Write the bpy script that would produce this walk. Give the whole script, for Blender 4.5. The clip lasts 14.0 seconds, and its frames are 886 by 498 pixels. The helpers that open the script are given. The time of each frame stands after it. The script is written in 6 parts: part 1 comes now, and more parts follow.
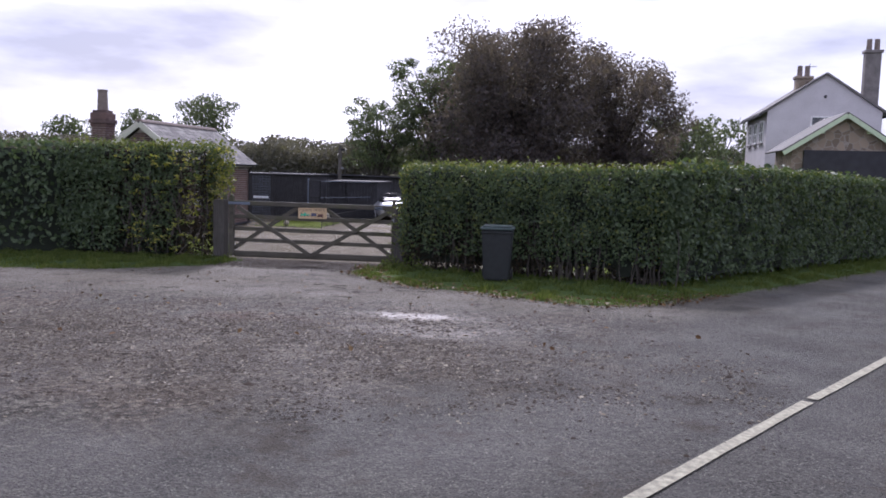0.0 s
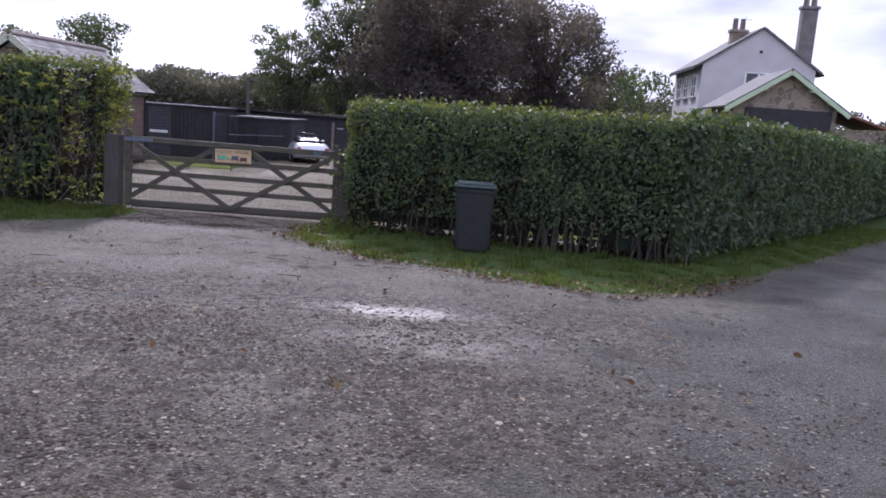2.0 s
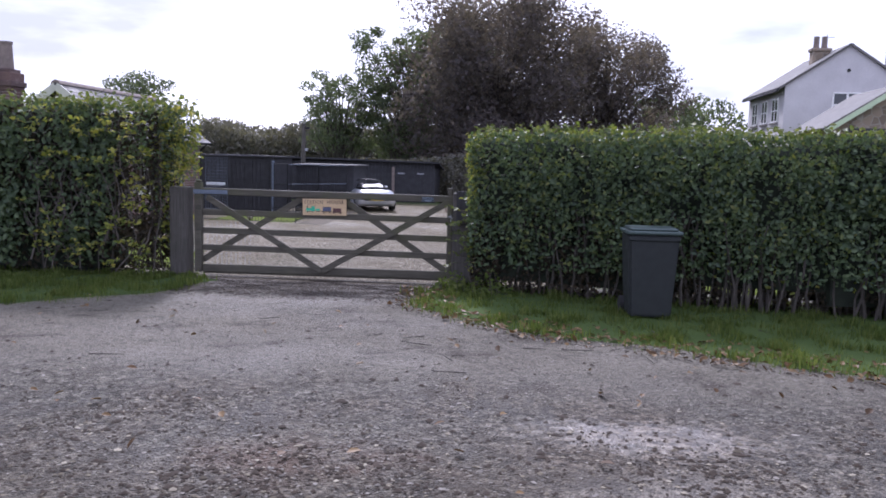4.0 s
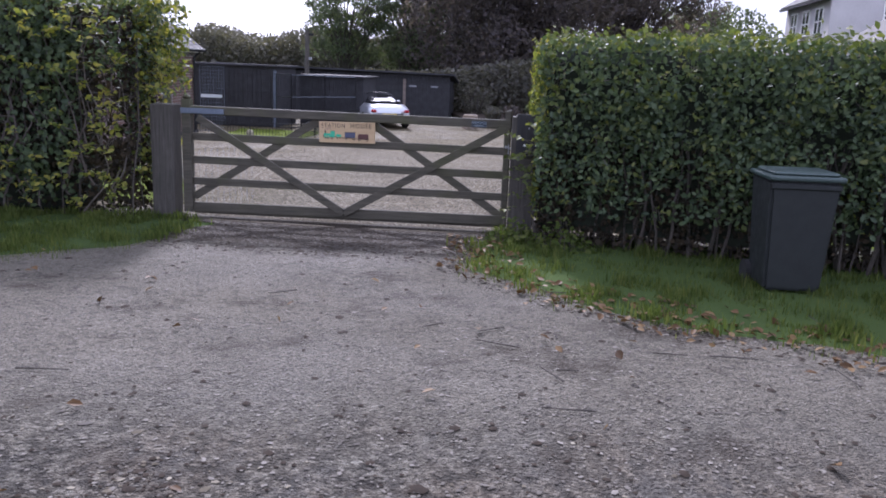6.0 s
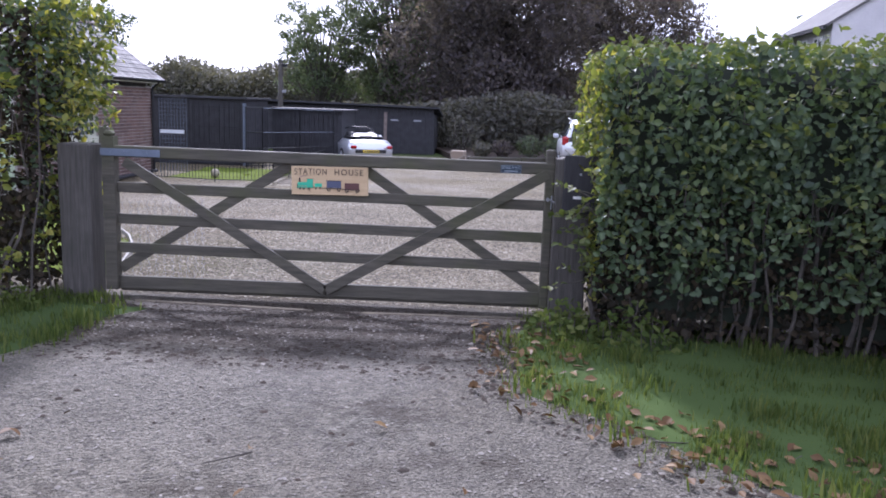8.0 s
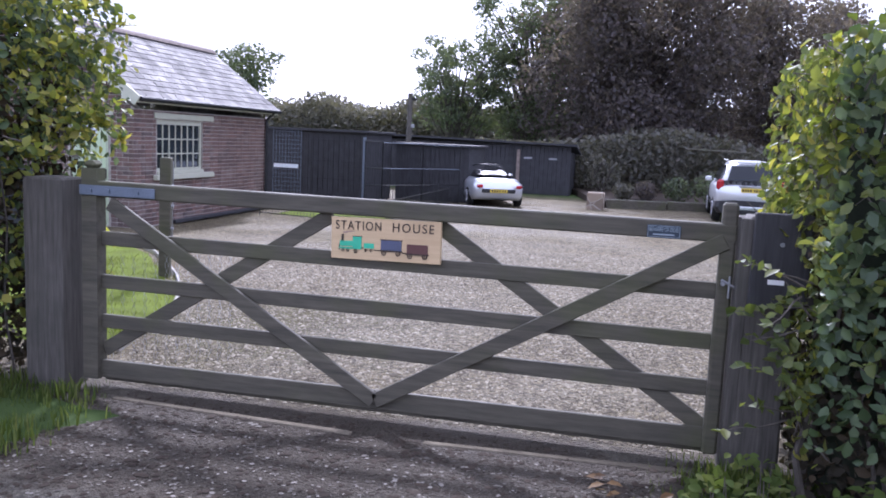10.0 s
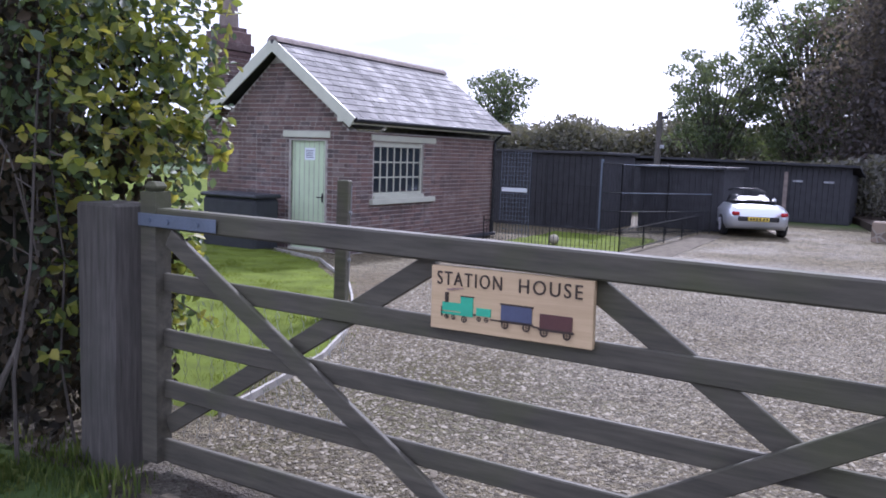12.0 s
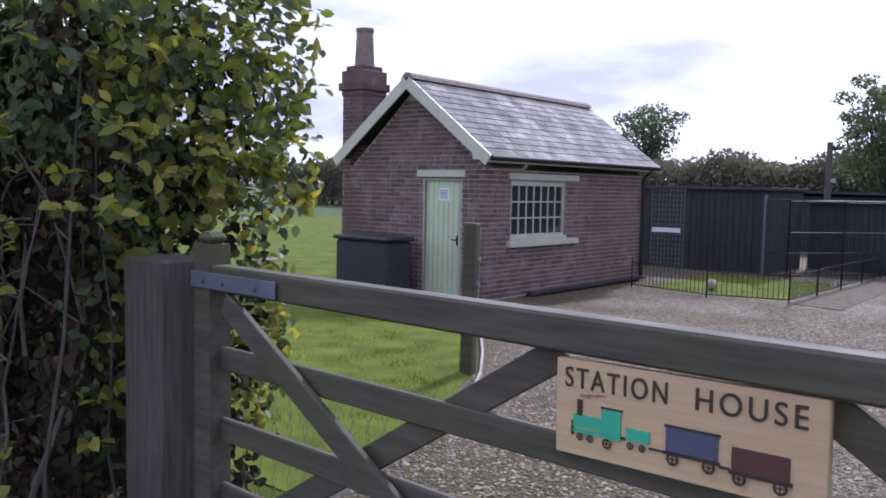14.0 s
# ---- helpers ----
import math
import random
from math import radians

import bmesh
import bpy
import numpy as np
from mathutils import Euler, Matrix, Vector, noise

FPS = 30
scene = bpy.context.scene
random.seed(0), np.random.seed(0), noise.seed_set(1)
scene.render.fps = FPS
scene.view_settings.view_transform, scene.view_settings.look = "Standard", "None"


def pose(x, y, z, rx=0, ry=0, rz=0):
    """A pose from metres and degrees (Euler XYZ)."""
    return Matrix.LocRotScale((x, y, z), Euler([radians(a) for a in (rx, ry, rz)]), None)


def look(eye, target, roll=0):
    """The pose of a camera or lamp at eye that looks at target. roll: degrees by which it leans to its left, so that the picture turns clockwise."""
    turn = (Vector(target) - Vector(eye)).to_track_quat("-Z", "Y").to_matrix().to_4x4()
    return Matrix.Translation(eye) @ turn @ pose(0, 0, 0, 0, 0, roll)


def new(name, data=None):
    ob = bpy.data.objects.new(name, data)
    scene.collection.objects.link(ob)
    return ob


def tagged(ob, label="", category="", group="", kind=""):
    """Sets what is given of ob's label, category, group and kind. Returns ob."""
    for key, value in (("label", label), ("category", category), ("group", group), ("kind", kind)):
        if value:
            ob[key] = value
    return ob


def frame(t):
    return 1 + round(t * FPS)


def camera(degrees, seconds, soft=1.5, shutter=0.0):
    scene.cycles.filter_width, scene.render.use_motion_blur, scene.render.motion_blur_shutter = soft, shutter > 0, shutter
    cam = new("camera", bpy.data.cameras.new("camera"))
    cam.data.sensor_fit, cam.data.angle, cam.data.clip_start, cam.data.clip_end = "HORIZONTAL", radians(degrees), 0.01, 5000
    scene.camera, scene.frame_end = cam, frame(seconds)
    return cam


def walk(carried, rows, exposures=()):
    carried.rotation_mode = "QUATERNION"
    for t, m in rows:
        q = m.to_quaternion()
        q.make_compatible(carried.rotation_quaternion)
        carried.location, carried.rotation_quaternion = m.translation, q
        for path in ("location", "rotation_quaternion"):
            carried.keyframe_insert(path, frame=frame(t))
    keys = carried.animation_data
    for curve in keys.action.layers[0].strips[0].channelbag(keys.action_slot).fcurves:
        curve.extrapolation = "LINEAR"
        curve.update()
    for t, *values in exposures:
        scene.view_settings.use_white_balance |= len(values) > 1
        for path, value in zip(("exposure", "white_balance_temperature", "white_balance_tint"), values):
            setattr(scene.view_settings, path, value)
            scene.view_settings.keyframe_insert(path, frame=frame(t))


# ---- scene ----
cam = camera(57.0, 14.0, soft=1.8)
PATH = [
    (0, (-1.006, -2.824, 2.006), (-1.328, -0.859, 1.814), 1.5),
    (0.5, (-1.307, -1.998, 1.992), (-1.433, -0.016, 1.758), 2.9),
    (1, (-1.578, -1.243, 1.988), (-1.66, 0.743, 1.764), 3.6),
    (1.5, (-2.004, -0.599, 1.963), (-2.03, 1.378, 1.664), 4.1),
    (2, (-2.437, 0.032, 1.937), (-2.502, 2.006, 1.619), 4.2),
    (2.5, (-2.832, 0.647, 1.925), (-2.913, 2.621, 1.613), 3.5),
    (3, (-3.283, 1.314, 1.816), (-3.428, 3.297, 1.6), 2.4),
    (5.5, (-4.573, 4.422, 1.714), (-4.741, 6.395, 1.43), 1.0),
    (6, (-4.767, 4.964, 1.731), (-4.925, 6.911, 1.303), 2.2),
    (6.5, (-4.986, 5.638, 1.729), (-5.214, 7.588, 1.35), 1.3),
    (7, (-5.2, 6.221, 1.702), (-5.295, 8.183, 1.328), 2.0),
    (9.5, (-5.364, 9.199, 1.598), (-5.595, 11.166, 1.325), 1.8),
    (10, (-5.324, 9.721, 1.580), (-5.764, 11.654, 1.312), 2.7),
    (10.5, (-5.357, 10.160, 1.561), (-5.836, 12.080, 1.277), 2.4),
    (11, (-5.300, 10.634, 1.546), (-5.990, 12.477, 1.191), 2.0),
    (11.5, (-5.320, 11.040, 1.538), (-6.050, 12.884, 1.274), 5.6),
    (12, (-5.386, 11.452, 1.532), (-6.403, 13.159, 1.298), 2.0),
    (12.5, (-5.390, 11.691, 1.539), (-6.651, 13.225, 1.305), 1.0),
    (13, (-5.516, 11.873, 1.535), (-6.787, 13.409, 1.382), 2.4),
    (13.5, (-5.675, 12.079, 1.513), (-6.864, 13.670, 1.284), 2.3),
    (14, (-5.857, 12.306, 1.528), (-7.167, 13.810, 1.380), 1.1),
]
walk(cam, [(t, look(eye, target, roll)) for t, eye, target, roll in PATH],
     exposures=[(0, 0.38, 5650, 28), (1.5, 0.44, 5550, 28), (3, 0.64, 5450, 28), (6, 0.76, 5450, 28), (9.5, 1.22, 5300, 28), (11.5, 1.02, 5300, 28), (12.5, 0.87, 5300, 28), (13, 0.78, 5350, 28), (14, 0.54, 5400, 28)])

# ---- light: bright broken cloud, hazy sun ahead of the walk ----
SUN_AZ, SUN_EL = 14.0, 38.0          # degrees left of +y, and above the horizon
world = bpy.data.worlds.new("sky")
scene.world = world
world.use_nodes = True
wn, wl = world.node_tree.nodes, world.node_tree.links
wn.clear()
sky = wn.new("ShaderNodeTexSky")
sky.sky_type, sky.sun_disc = "NISHITA", False
sky.sun_elevation, sky.sun_rotation = radians(SUN_EL), radians(-SUN_AZ)
sky.air_density, sky.dust_density = 1.0, 3.0
tc = wn.new("ShaderNodeTexCoord")
flat = wn.new("ShaderNodeMapping")
flat.inputs["Scale"].default_value = (1.0, 1.0, 3.6)
n1 = wn.new("ShaderNodeTexNoise")
n1.inputs["Scale"].default_value, n1.inputs["Detail"].default_value, n1.inputs["Roughness"].default_value = 2.6, 6.0, 0.52
cr = wn.new("ShaderNodeValToRGB")
cr.color_ramp.elements[0].position, cr.color_ramp.elements[0].color = 0.38, (4.4, 4.6, 5.05, 1)
cr.color_ramp.elements[1].position, cr.color_ramp.elements[1].color = 0.66, (12.0, 12.1, 12.3, 1)
mx = wn.new("ShaderNodeMix")
mx.data_type = "RGBA"
mx.inputs[0].default_value = 0.88
bg = wn.new("ShaderNodeBackground")
bg.inputs["Strength"].default_value = 0.10
out = wn.new("ShaderNodeOutputWorld")
wl.new(tc.outputs["Generated"], flat.inputs["Vector"])
wl.new(flat.outputs["Vector"], n1.inputs["Vector"])
wl.new(n1.outputs["Fac"], cr.inputs["Fac"])
wl.new(sky.outputs["Color"], mx.inputs[6])
wl.new(cr.outputs["Color"], mx.inputs[7])
wl.new(mx.outputs[2], bg.inputs["Color"])
wl.new(bg.outputs["Background"], out.inputs["Surface"])

sun_data = bpy.data.lights.new("sun", "SUN")
sun_data.energy, sun_data.angle, sun_data.color = 2.7, radians(5), (1.0, 0.95, 0.86)
sun = new("sun", sun_data)
sun_dir = Vector((-math.sin(radians(SUN_AZ)) * math.cos(radians(SUN_EL)), math.cos(radians(SUN_AZ)) * math.cos(radians(SUN_EL)), math.sin(radians(SUN_EL))))
sun.matrix_world = look(sun_dir * 60, (0, 0, 0))


# ---- materials ----
class Mat:
    """A small builder for node materials."""
    def __init__(self, name, rough=0.7, metal=0.0):
        self.m = bpy.data.materials.new(name)
        self.m.use_nodes = True
        self.n, self.l = self.m.node_tree.nodes, self.m.node_tree.links
        self.b = self.n["Principled BSDF"]
        self.b.inputs["Roughness"].default_value, self.b.inputs["Metallic"].default_value = rough, metal
        self.co = self.n.new("ShaderNodeTexCoord")
        self.pos = self.n.new("ShaderNodeNewGeometry")

    def noise(self, scale, detail=4.0, stretch=(1, 1, 1), world=True, rough=0.55):
        t, mp = self.n.new("ShaderNodeTexNoise"), self.n.new("ShaderNodeMapping")
        mp.inputs["Scale"].default_value = stretch
        self.l.new(self.pos.outputs["Position"] if world else self.co.outputs["Object"], mp.inputs["Vector"])
        self.l.new(mp.outputs["Vector"], t.inputs["Vector"])
        t.inputs["Scale"].default_value, t.inputs["Detail"].default_value, t.inputs["Roughness"].default_value = scale, detail, rough
        return t.outputs["Fac"]

    def voro(self, scale, feature="F1", out="Distance"):
        t = self.n.new("ShaderNodeTexVoronoi")
        t.feature = feature
        self.l.new(self.pos.outputs["Position"], t.inputs["Vector"])
        t.inputs["Scale"].default_value = scale
        return t.outputs[out]

    def ramp(self, fac, *stops):
        r = self.n.new("ShaderNodeValToRGB")
        e = r.color_ramp.elements
        while len(e) < len(stops):
            e.new(0.5)
        for el, (p, c) in zip(e, stops):
            el.position, el.color = p, ((c, c, c, 1) if isinstance(c, (int, float)) else (*c, 1))
        self.l.new(fac, r.inputs["Fac"])
        return r.outputs["Color"]

    def mix(self, fac, a, b, how="MIX"):
        m = self.n.new("ShaderNodeMix")
        m.data_type, m.blend_type = "RGBA", how
        for sock, v in ((m.inputs[0], fac), (m.inputs[6], a), (m.inputs[7], b)):
            if isinstance(v, (int, float)):
                sock.default_value = v if sock == m.inputs[0] else (v, v, v, 1)
            elif isinstance(v, tuple):
                sock.default_value = (*v, 1)
            else:
                self.l.new(v, sock)
        return m.outputs[2]

    def math(self, op, a, b=0.0):
        m = self.n.new("ShaderNodeMath")
        m.operation = op
        for sock, v in ((m.inputs[0], a), (m.inputs[1], b)):
            if isinstance(v, (int, float)):
                sock.default_value = v
            else:
                self.l.new(v, sock)
        return m.outputs[0]

    def color(self, c):
        if isinstance(c, tuple):
            self.b.inputs["Base Color"].default_value = (*c, 1)
        else:
            self.l.new(c, self.b.inputs["Base Color"])
        return self

    def rough(self, r):
        self.l.new(r, self.b.inputs["Roughness"])
        return self

    def bump(self, h, strength=0.4, dist=0.01):
        k = self.n.new("ShaderNodeBump")
        k.inputs["Strength"].default_value, k.inputs["Distance"].default_value = strength, dist
        self.l.new(h, k.inputs["Height"])
        self.l.new(k.outputs["Normal"], self.b.inputs["Normal"])
        return self

    def island(self):
        return self.pos.outputs["Random Per Island"]

    def rand(self):
        return self.n.new("ShaderNodeObjectInfo").outputs["Random"]


def plain(name, c, rough=0.6, metal=0.0, var=0.25, scale=6.0):
    m = Mat(name, rough, metal)
    d = tuple(v * (1 - var) for v in c)
    e = tuple(min(1, v * (1 + var)) for v in c)
    f = m.mix(0.35, m.noise(scale), m.noise(scale * 11, 3))
    m.color(m.ramp(f, (0.32, d), (0.68, e)))
    m.rough(m.ramp(m.noise(scale * 2), (0.3, max(0.03, rough - 0.1)), (0.7, min(1, rough + 0.12))))
    return m.m


def leaf_material(name, dark, mid, light, glow=0.35, rough=0.5):
    m = Mat(name, rough)
    m.b.inputs["Specular IOR Level"].default_value = 0.5 if rough < 0.8 else 0.2
    c = m.ramp(m.mix(0.42, m.island(), m.noise(1.7, 5)), (0.15, dark), (0.5, mid), (0.9, light))
    m.color(c)
    tr = m.n.new("ShaderNodeBsdfTranslucent")
    m.l.new(m.mix(1.0, c, (1.0, 1.0, 0.55), "MULTIPLY"), tr.inputs["Color"])
    ms = m.n.new("ShaderNodeMixShader")
    ms.inputs[0].default_value = glow
    o = m.n["Material Output"]
    m.l.new(m.b.outputs[0], ms.inputs[1])
    m.l.new(tr.outputs[0], ms.inputs[2])
    m.l.new(ms.outputs[0], o.inputs["Surface"])
    return m.m


def ground_material():
    m = Mat("ground_surface", 0.85)
    sep = m.n.new("ShaderNodeSeparateXYZ")
    m.l.new(m.pos.outputs["Position"], sep.inputs[0])
    x, y = sep.outputs[0], sep.outputs[1]
    # distance across the lane, west of its centre line
    s = m.math("SUBTRACT", m.math("MULTIPLY", m.math("SUBTRACT", y, 4.15), 0.545), m.math("MULTIPLY", m.math("SUBTRACT", x, 0.95), 0.838))
    west = m.ramp(m.math("DIVIDE", s, 10.0), (0.33, 0.0), (0.37, 1.0))
    s = m.math("ADD", s, m.math("MULTIPLY", m.math("SUBTRACT", m.noise(0.55, 5), 0.5), 3.0))
    lane = m.ramp(m.math("DIVIDE", s, 8.0), (0.28, 0.0), (0.5, 1.0))
    grit = m.voro(48)
    grit2 = m.voro(120)
    chips, chips2 = m.voro(44, out="Color"), m.voro(95, out="Color")
    clump = m.noise(3.1, 7, rough=0.68)
    tar = m.mix(0.42, m.ramp(chips2, (0.1, (0.032, 0.031, 0.033)), (0.75, (0.14, 0.133, 0.126)), (1.0, (0.38, 0.36, 0.33))), m.ramp(m.noise(1.1, 7, rough=0.62), (0.35, (0.045, 0.042, 0.04)), (0.68, (0.14, 0.132, 0.122))))
    gra = m.mix(0.35, m.ramp(chips, (0.08, (0.028, 0.024, 0.021)), (0.55, (0.14, 0.125, 0.108)), (0.85, (0.27, 0.25, 0.225)), (1.0, (0.42, 0.4, 0.37))), m.ramp(clump, (0.36, (0.035, 0.029, 0.024)), (0.62, (0.2, 0.178, 0.152))))
    gra = m.mix(m.ramp(m.noise(0.5, 4), (0.45, 0.0), (0.62, 0.5)), gra, m.ramp(chips, (0.1, (0.07, 0.045, 0.032)), (1.0, (0.24, 0.175, 0.13))))
    coarse = m.noise(11, 8, rough=0.75)
    ruts = m.noise(1.6, 7, (2.2, 0.8, 1), rough=0.7)
    gra = m.mix(m.ramp(coarse, (0.42, 0.85), (0.54, 0.0)), gra, (0.02, 0.017, 0.015))
    gra = m.mix(m.ramp(coarse, (0.56, 0.0), (0.68, 0.7)), gra, (0.3, 0.28, 0.25))
    gra = m.mix(m.ramp(ruts, (0.5, 0.0), (0.62, 0.7)), gra, m.ramp(chips2, (0.1, (0.03, 0.027, 0.027)), (1.0, (0.16, 0.15, 0.145))))
    tar = m.mix(m.ramp(m.noise(24, 6, rough=0.7), (0.4, 0.5), (0.5, 0.0)), tar, (0.025, 0.024, 0.025))
    tar = m.mix(m.ramp(m.noise(31, 6, rough=0.7), (0.58, 0.0), (0.7, 0.55)), tar, (0.26, 0.25, 0.24))
    col = m.mix(lane, tar, gra)
    # pale worn tarmac on the drive
    dr = m.ramp(m.math("DIVIDE", m.math("SUBTRACT", y, 7.5), 8.0), (0.05, 0.0), (0.22, 1.0))
    dr = m.math("MULTIPLY", dr, lane)
    pale = m.mix(0.45, m.ramp(chips2, (0.1, (0.08, 0.07, 0.06)), (0.6, (0.19, 0.17, 0.146)), (1.0, (0.36, 0.33, 0.29))), m.ramp(m.noise(0.9, 6), (0.35, (0.125, 0.11, 0.094)), (0.65, (0.225, 0.2, 0.172))))
    pale = m.mix(m.ramp(m.noise(17, 8, rough=0.75), (0.4, 0.6), (0.5, 0.0)), pale, (0.045, 0.04, 0.036))
    col = m.mix(m.math("MULTIPLY", dr, m.ramp(m.noise(0.6, 5, (1, 0.6, 1)), (0.3, 0.35), (0.55, 1.0))), col, pale)
    # mud and leaf mould
    mud = m.ramp(m.noise(1.5, 9, rough=0.72), (0.54, 0.0), (0.66, 0.85))
    # churned ground where wheels turn in: along the west of the forecourt and before the gate
    def patch(cx, cy, kx, ky, size, rag):
        dx, dy = m.math("MULTIPLY", m.math("SUBTRACT", x, cx), kx), m.math("MULTIPLY", m.math("SUBTRACT", y, cy), ky)
        q = m.math("SUBTRACT", size, m.math("SQRT", m.math("ADD", m.math("MULTIPLY", dx, dx), m.math("MULTIPLY", dy, dy))))
        return m.math("ADD", q, m.math("MULTIPLY", m.math("SUBTRACT", m.noise(1.9, 8, rough=0.7), 0.5), rag))
    churn = m.math("MAXIMUM", m.ramp(patch(-6.7, 13.45, 0.42, 1.0, 1.3, 2.4), (0.0, 0.0), (0.5, 0.9)), m.ramp(patch(-3.6, 10.4, 0.8, 2.6, 0.7, 2.4), (0.1, 0.0), (0.6, 0.75)))
    tyre = m.ramp(patch(-5.0, 5.1, 0.26, 0.52, 1.25, 1.6), (0.0, 0.0), (0.45, 0.8))
    brown = m.mix(0.5, m.ramp(chips, (0.1, (0.04, 0.032, 0.025)), (0.6, (0.13, 0.106, 0.084)), (1.0, (0.36, 0.32, 0.27))), m.ramp(m.noise(1.3, 6), (0.35, (0.07, 0.055, 0.042)), (0.65, (0.17, 0.145, 0.12))))
    brown = m.mix(m.ramp(m.noise(9, 9, rough=0.78), (0.42, 0.9), (0.52, 0.0)), brown, (0.024, 0.019, 0.015))
    brown = m.mix(m.ramp(m.noise(3.4, 9, rough=0.74), (0.42, 0.85), (0.5, 0.0)), brown, (0.035, 0.028, 0.022))
    brown = m.mix(m.ramp(m.noise(15, 8, rough=0.75), (0.56, 0.0), (0.68, 0.6)), brown, (0.36, 0.33, 0.29))
    brown = m.mix(m.ramp(patch(-5.0, 6.8, 0.8, 1.6, 0.7, 1.8), (0.0, 0.0), (0.6, 0.45)), brown, (0.16, 0.085, 0.06))
    col = m.mix(tyre, col, brown)
    mud = m.math("MAXIMUM", mud, churn)
    col = m.mix(mud, col, m.ramp(grit2, (0.1, (0.022, 0.017, 0.014)), (0.6, (0.065, 0.052, 0.042))))
    # yard behind the gate: pale gravel
    yard = m.ramp(m.math("DIVIDE", m.math("SUBTRACT", y, 14.0), 1.0), (0.0, 0.0), (0.25, 1.0))
    yard = m.math("MULTIPLY", yard, west)
    col = m.mix(1.0, col, (1.12, 1.12, 1.12), "MULTIPLY")
    ycol = m.mix(0.35, m.ramp(m.voro(36, out="Color"), (0.05, (0.04, 0.033, 0.026)), (0.55, (0.19, 0.166, 0.122)), (1.0, (0.42, 0.375, 0.29))), m.ramp(m.noise(0.8, 8, rough=0.65), (0.35, (0.1, 0.076, 0.054)), (0.62, (0.27, 0.235, 0.185))))
    ycol = m.mix(m.ramp(m.noise(13, 8, rough=0.75), (0.4, 0.7), (0.52, 0.0)), ycol, (0.04, 0.033, 0.026))
    ycol = m.mix(m.ramp(patch(-8.3, 16.0, 0.6, 0.5, 0.9, 2.6), (0.0, 0.0), (0.6, 0.75)), ycol, m.ramp(m.noise(22, 7), (0.35, (0.05, 0.045, 0.022)), (0.65, (0.13, 0.125, 0.05))))
    ycol = m.mix(m.ramp(patch(-10.0, 19.6, 0.36, 0.3, 1.0, 2.4), (0.0, 0.0), (0.6, 0.72)), ycol, m.ramp(m.noise(18, 7), (0.35, (0.075, 0.055, 0.035)), (0.65, (0.2, 0.16, 0.11))))
    ycol = m.mix(1.0, ycol, (1.02, 0.97, 0.84), "MULTIPLY")
    col = m.mix(yard, col, ycol)
    # garden grass behind the hedge
    gard = m.math("MULTIPLY", m.ramp(m.math("DIVIDE", m.math("ADD", x, 3.2), 6.0), (0.0, 0.0), (0.12, 1.0)), yard)
    gard = m.math("MULTIPLY", gard, m.ramp(m.math("DIVIDE", m.math("MULTIPLY", m.math("ADD", s, 0.0), 1.0), 10.0), (0.3, 0.0), (0.33, 1.0)))
    col = m.mix(gard, col, m.ramp(m.noise(1.6, 6), (0.3, (0.03, 0.055, 0.018)), (0.7, (0.075, 0.115, 0.03))))
    # open fields far off
    far = m.math("MAXIMUM", m.ramp(m.math("DIVIDE", y, 60.0), (0.62, 0.0), (0.66, 1.0)), m.ramp(m.math("DIVIDE", m.math("MULTIPLY", x, -1.0), 60.0), (0.55, 0.0), (0.6, 1.0)))
    col = m.mix(far, col, m.ramp(m.noise(0.6, 6), (0.3, (0.05, 0.085, 0.025)), (0.7, (0.1, 0.15, 0.045))))
    col = m.mix(1.0, col, (0.97, 0.985, 0.9), "MULTIPLY")
    m.color(col)
    wet = m.noise(0.62, 5, rough=0.5)
    # a shallow film of water where the drive meets the lane
    pud = m.math("MAXIMUM", m.math("ADD", patch(-2.95, 7.5, 1.1, 2.4, 1.0, 2.0), m.math("MULTIPLY", m.math("SUBTRACT", m.noise(14, 6), 0.5), 1.6)), m.math("MULTIPLY", patch(-2.7, 6.4, 0.8, 1.3, 1.0, 2.4), 0.5))
    r = m.ramp(wet, (0.35, 0.6), (0.62, 0.88))
    film = m.ramp(pud, (0.0, 0.0), (0.8, 1.0))
    r = m.mix(film, r, 0.42)
    m.rough(r)
    m.l.new(m.mix(film, 0.22, 0.65), m.b.inputs["Specular IOR Level"])
    h = m.math("ADD", m.math("MULTIPLY", grit, 0.6), m.math("ADD", m.math("MULTIPLY", grit2, 0.3), m.math("MULTIPLY", m.noise(9, 5), 0.5)))
    h = m.math("ADD", h, m.math("MULTIPLY", clump, 0.9))
    m.bump(h, 1.0, 0.045)
    k = [n for n in m.n if n.bl_idname == "ShaderNodeBump"][0]
    m.l.new(m.math("SUBTRACT", 1.0, m.math("MULTIPLY", film, 0.82)), k.inputs["Strength"])
    return m.m


def wood_material(name, a, b, c, rough=0.75, along=(0.6, 14, 14)):
    m = Mat(name, rough)
    g = m.noise(5, 8, along, world=False, rough=0.65)
    k = m.noise(2.2, 5)
    m.color(m.mix(m.ramp(k, (0.5, 0.0), (0.72, 0.7)), m.ramp(g, (0.3, a), (0.7, b)), c))
    m.bump(g, 0.45, 0.004)
    m.rough(m.ramp(k, (0.3, rough - 0.12), (0.7, rough + 0.15)))
    return m.m


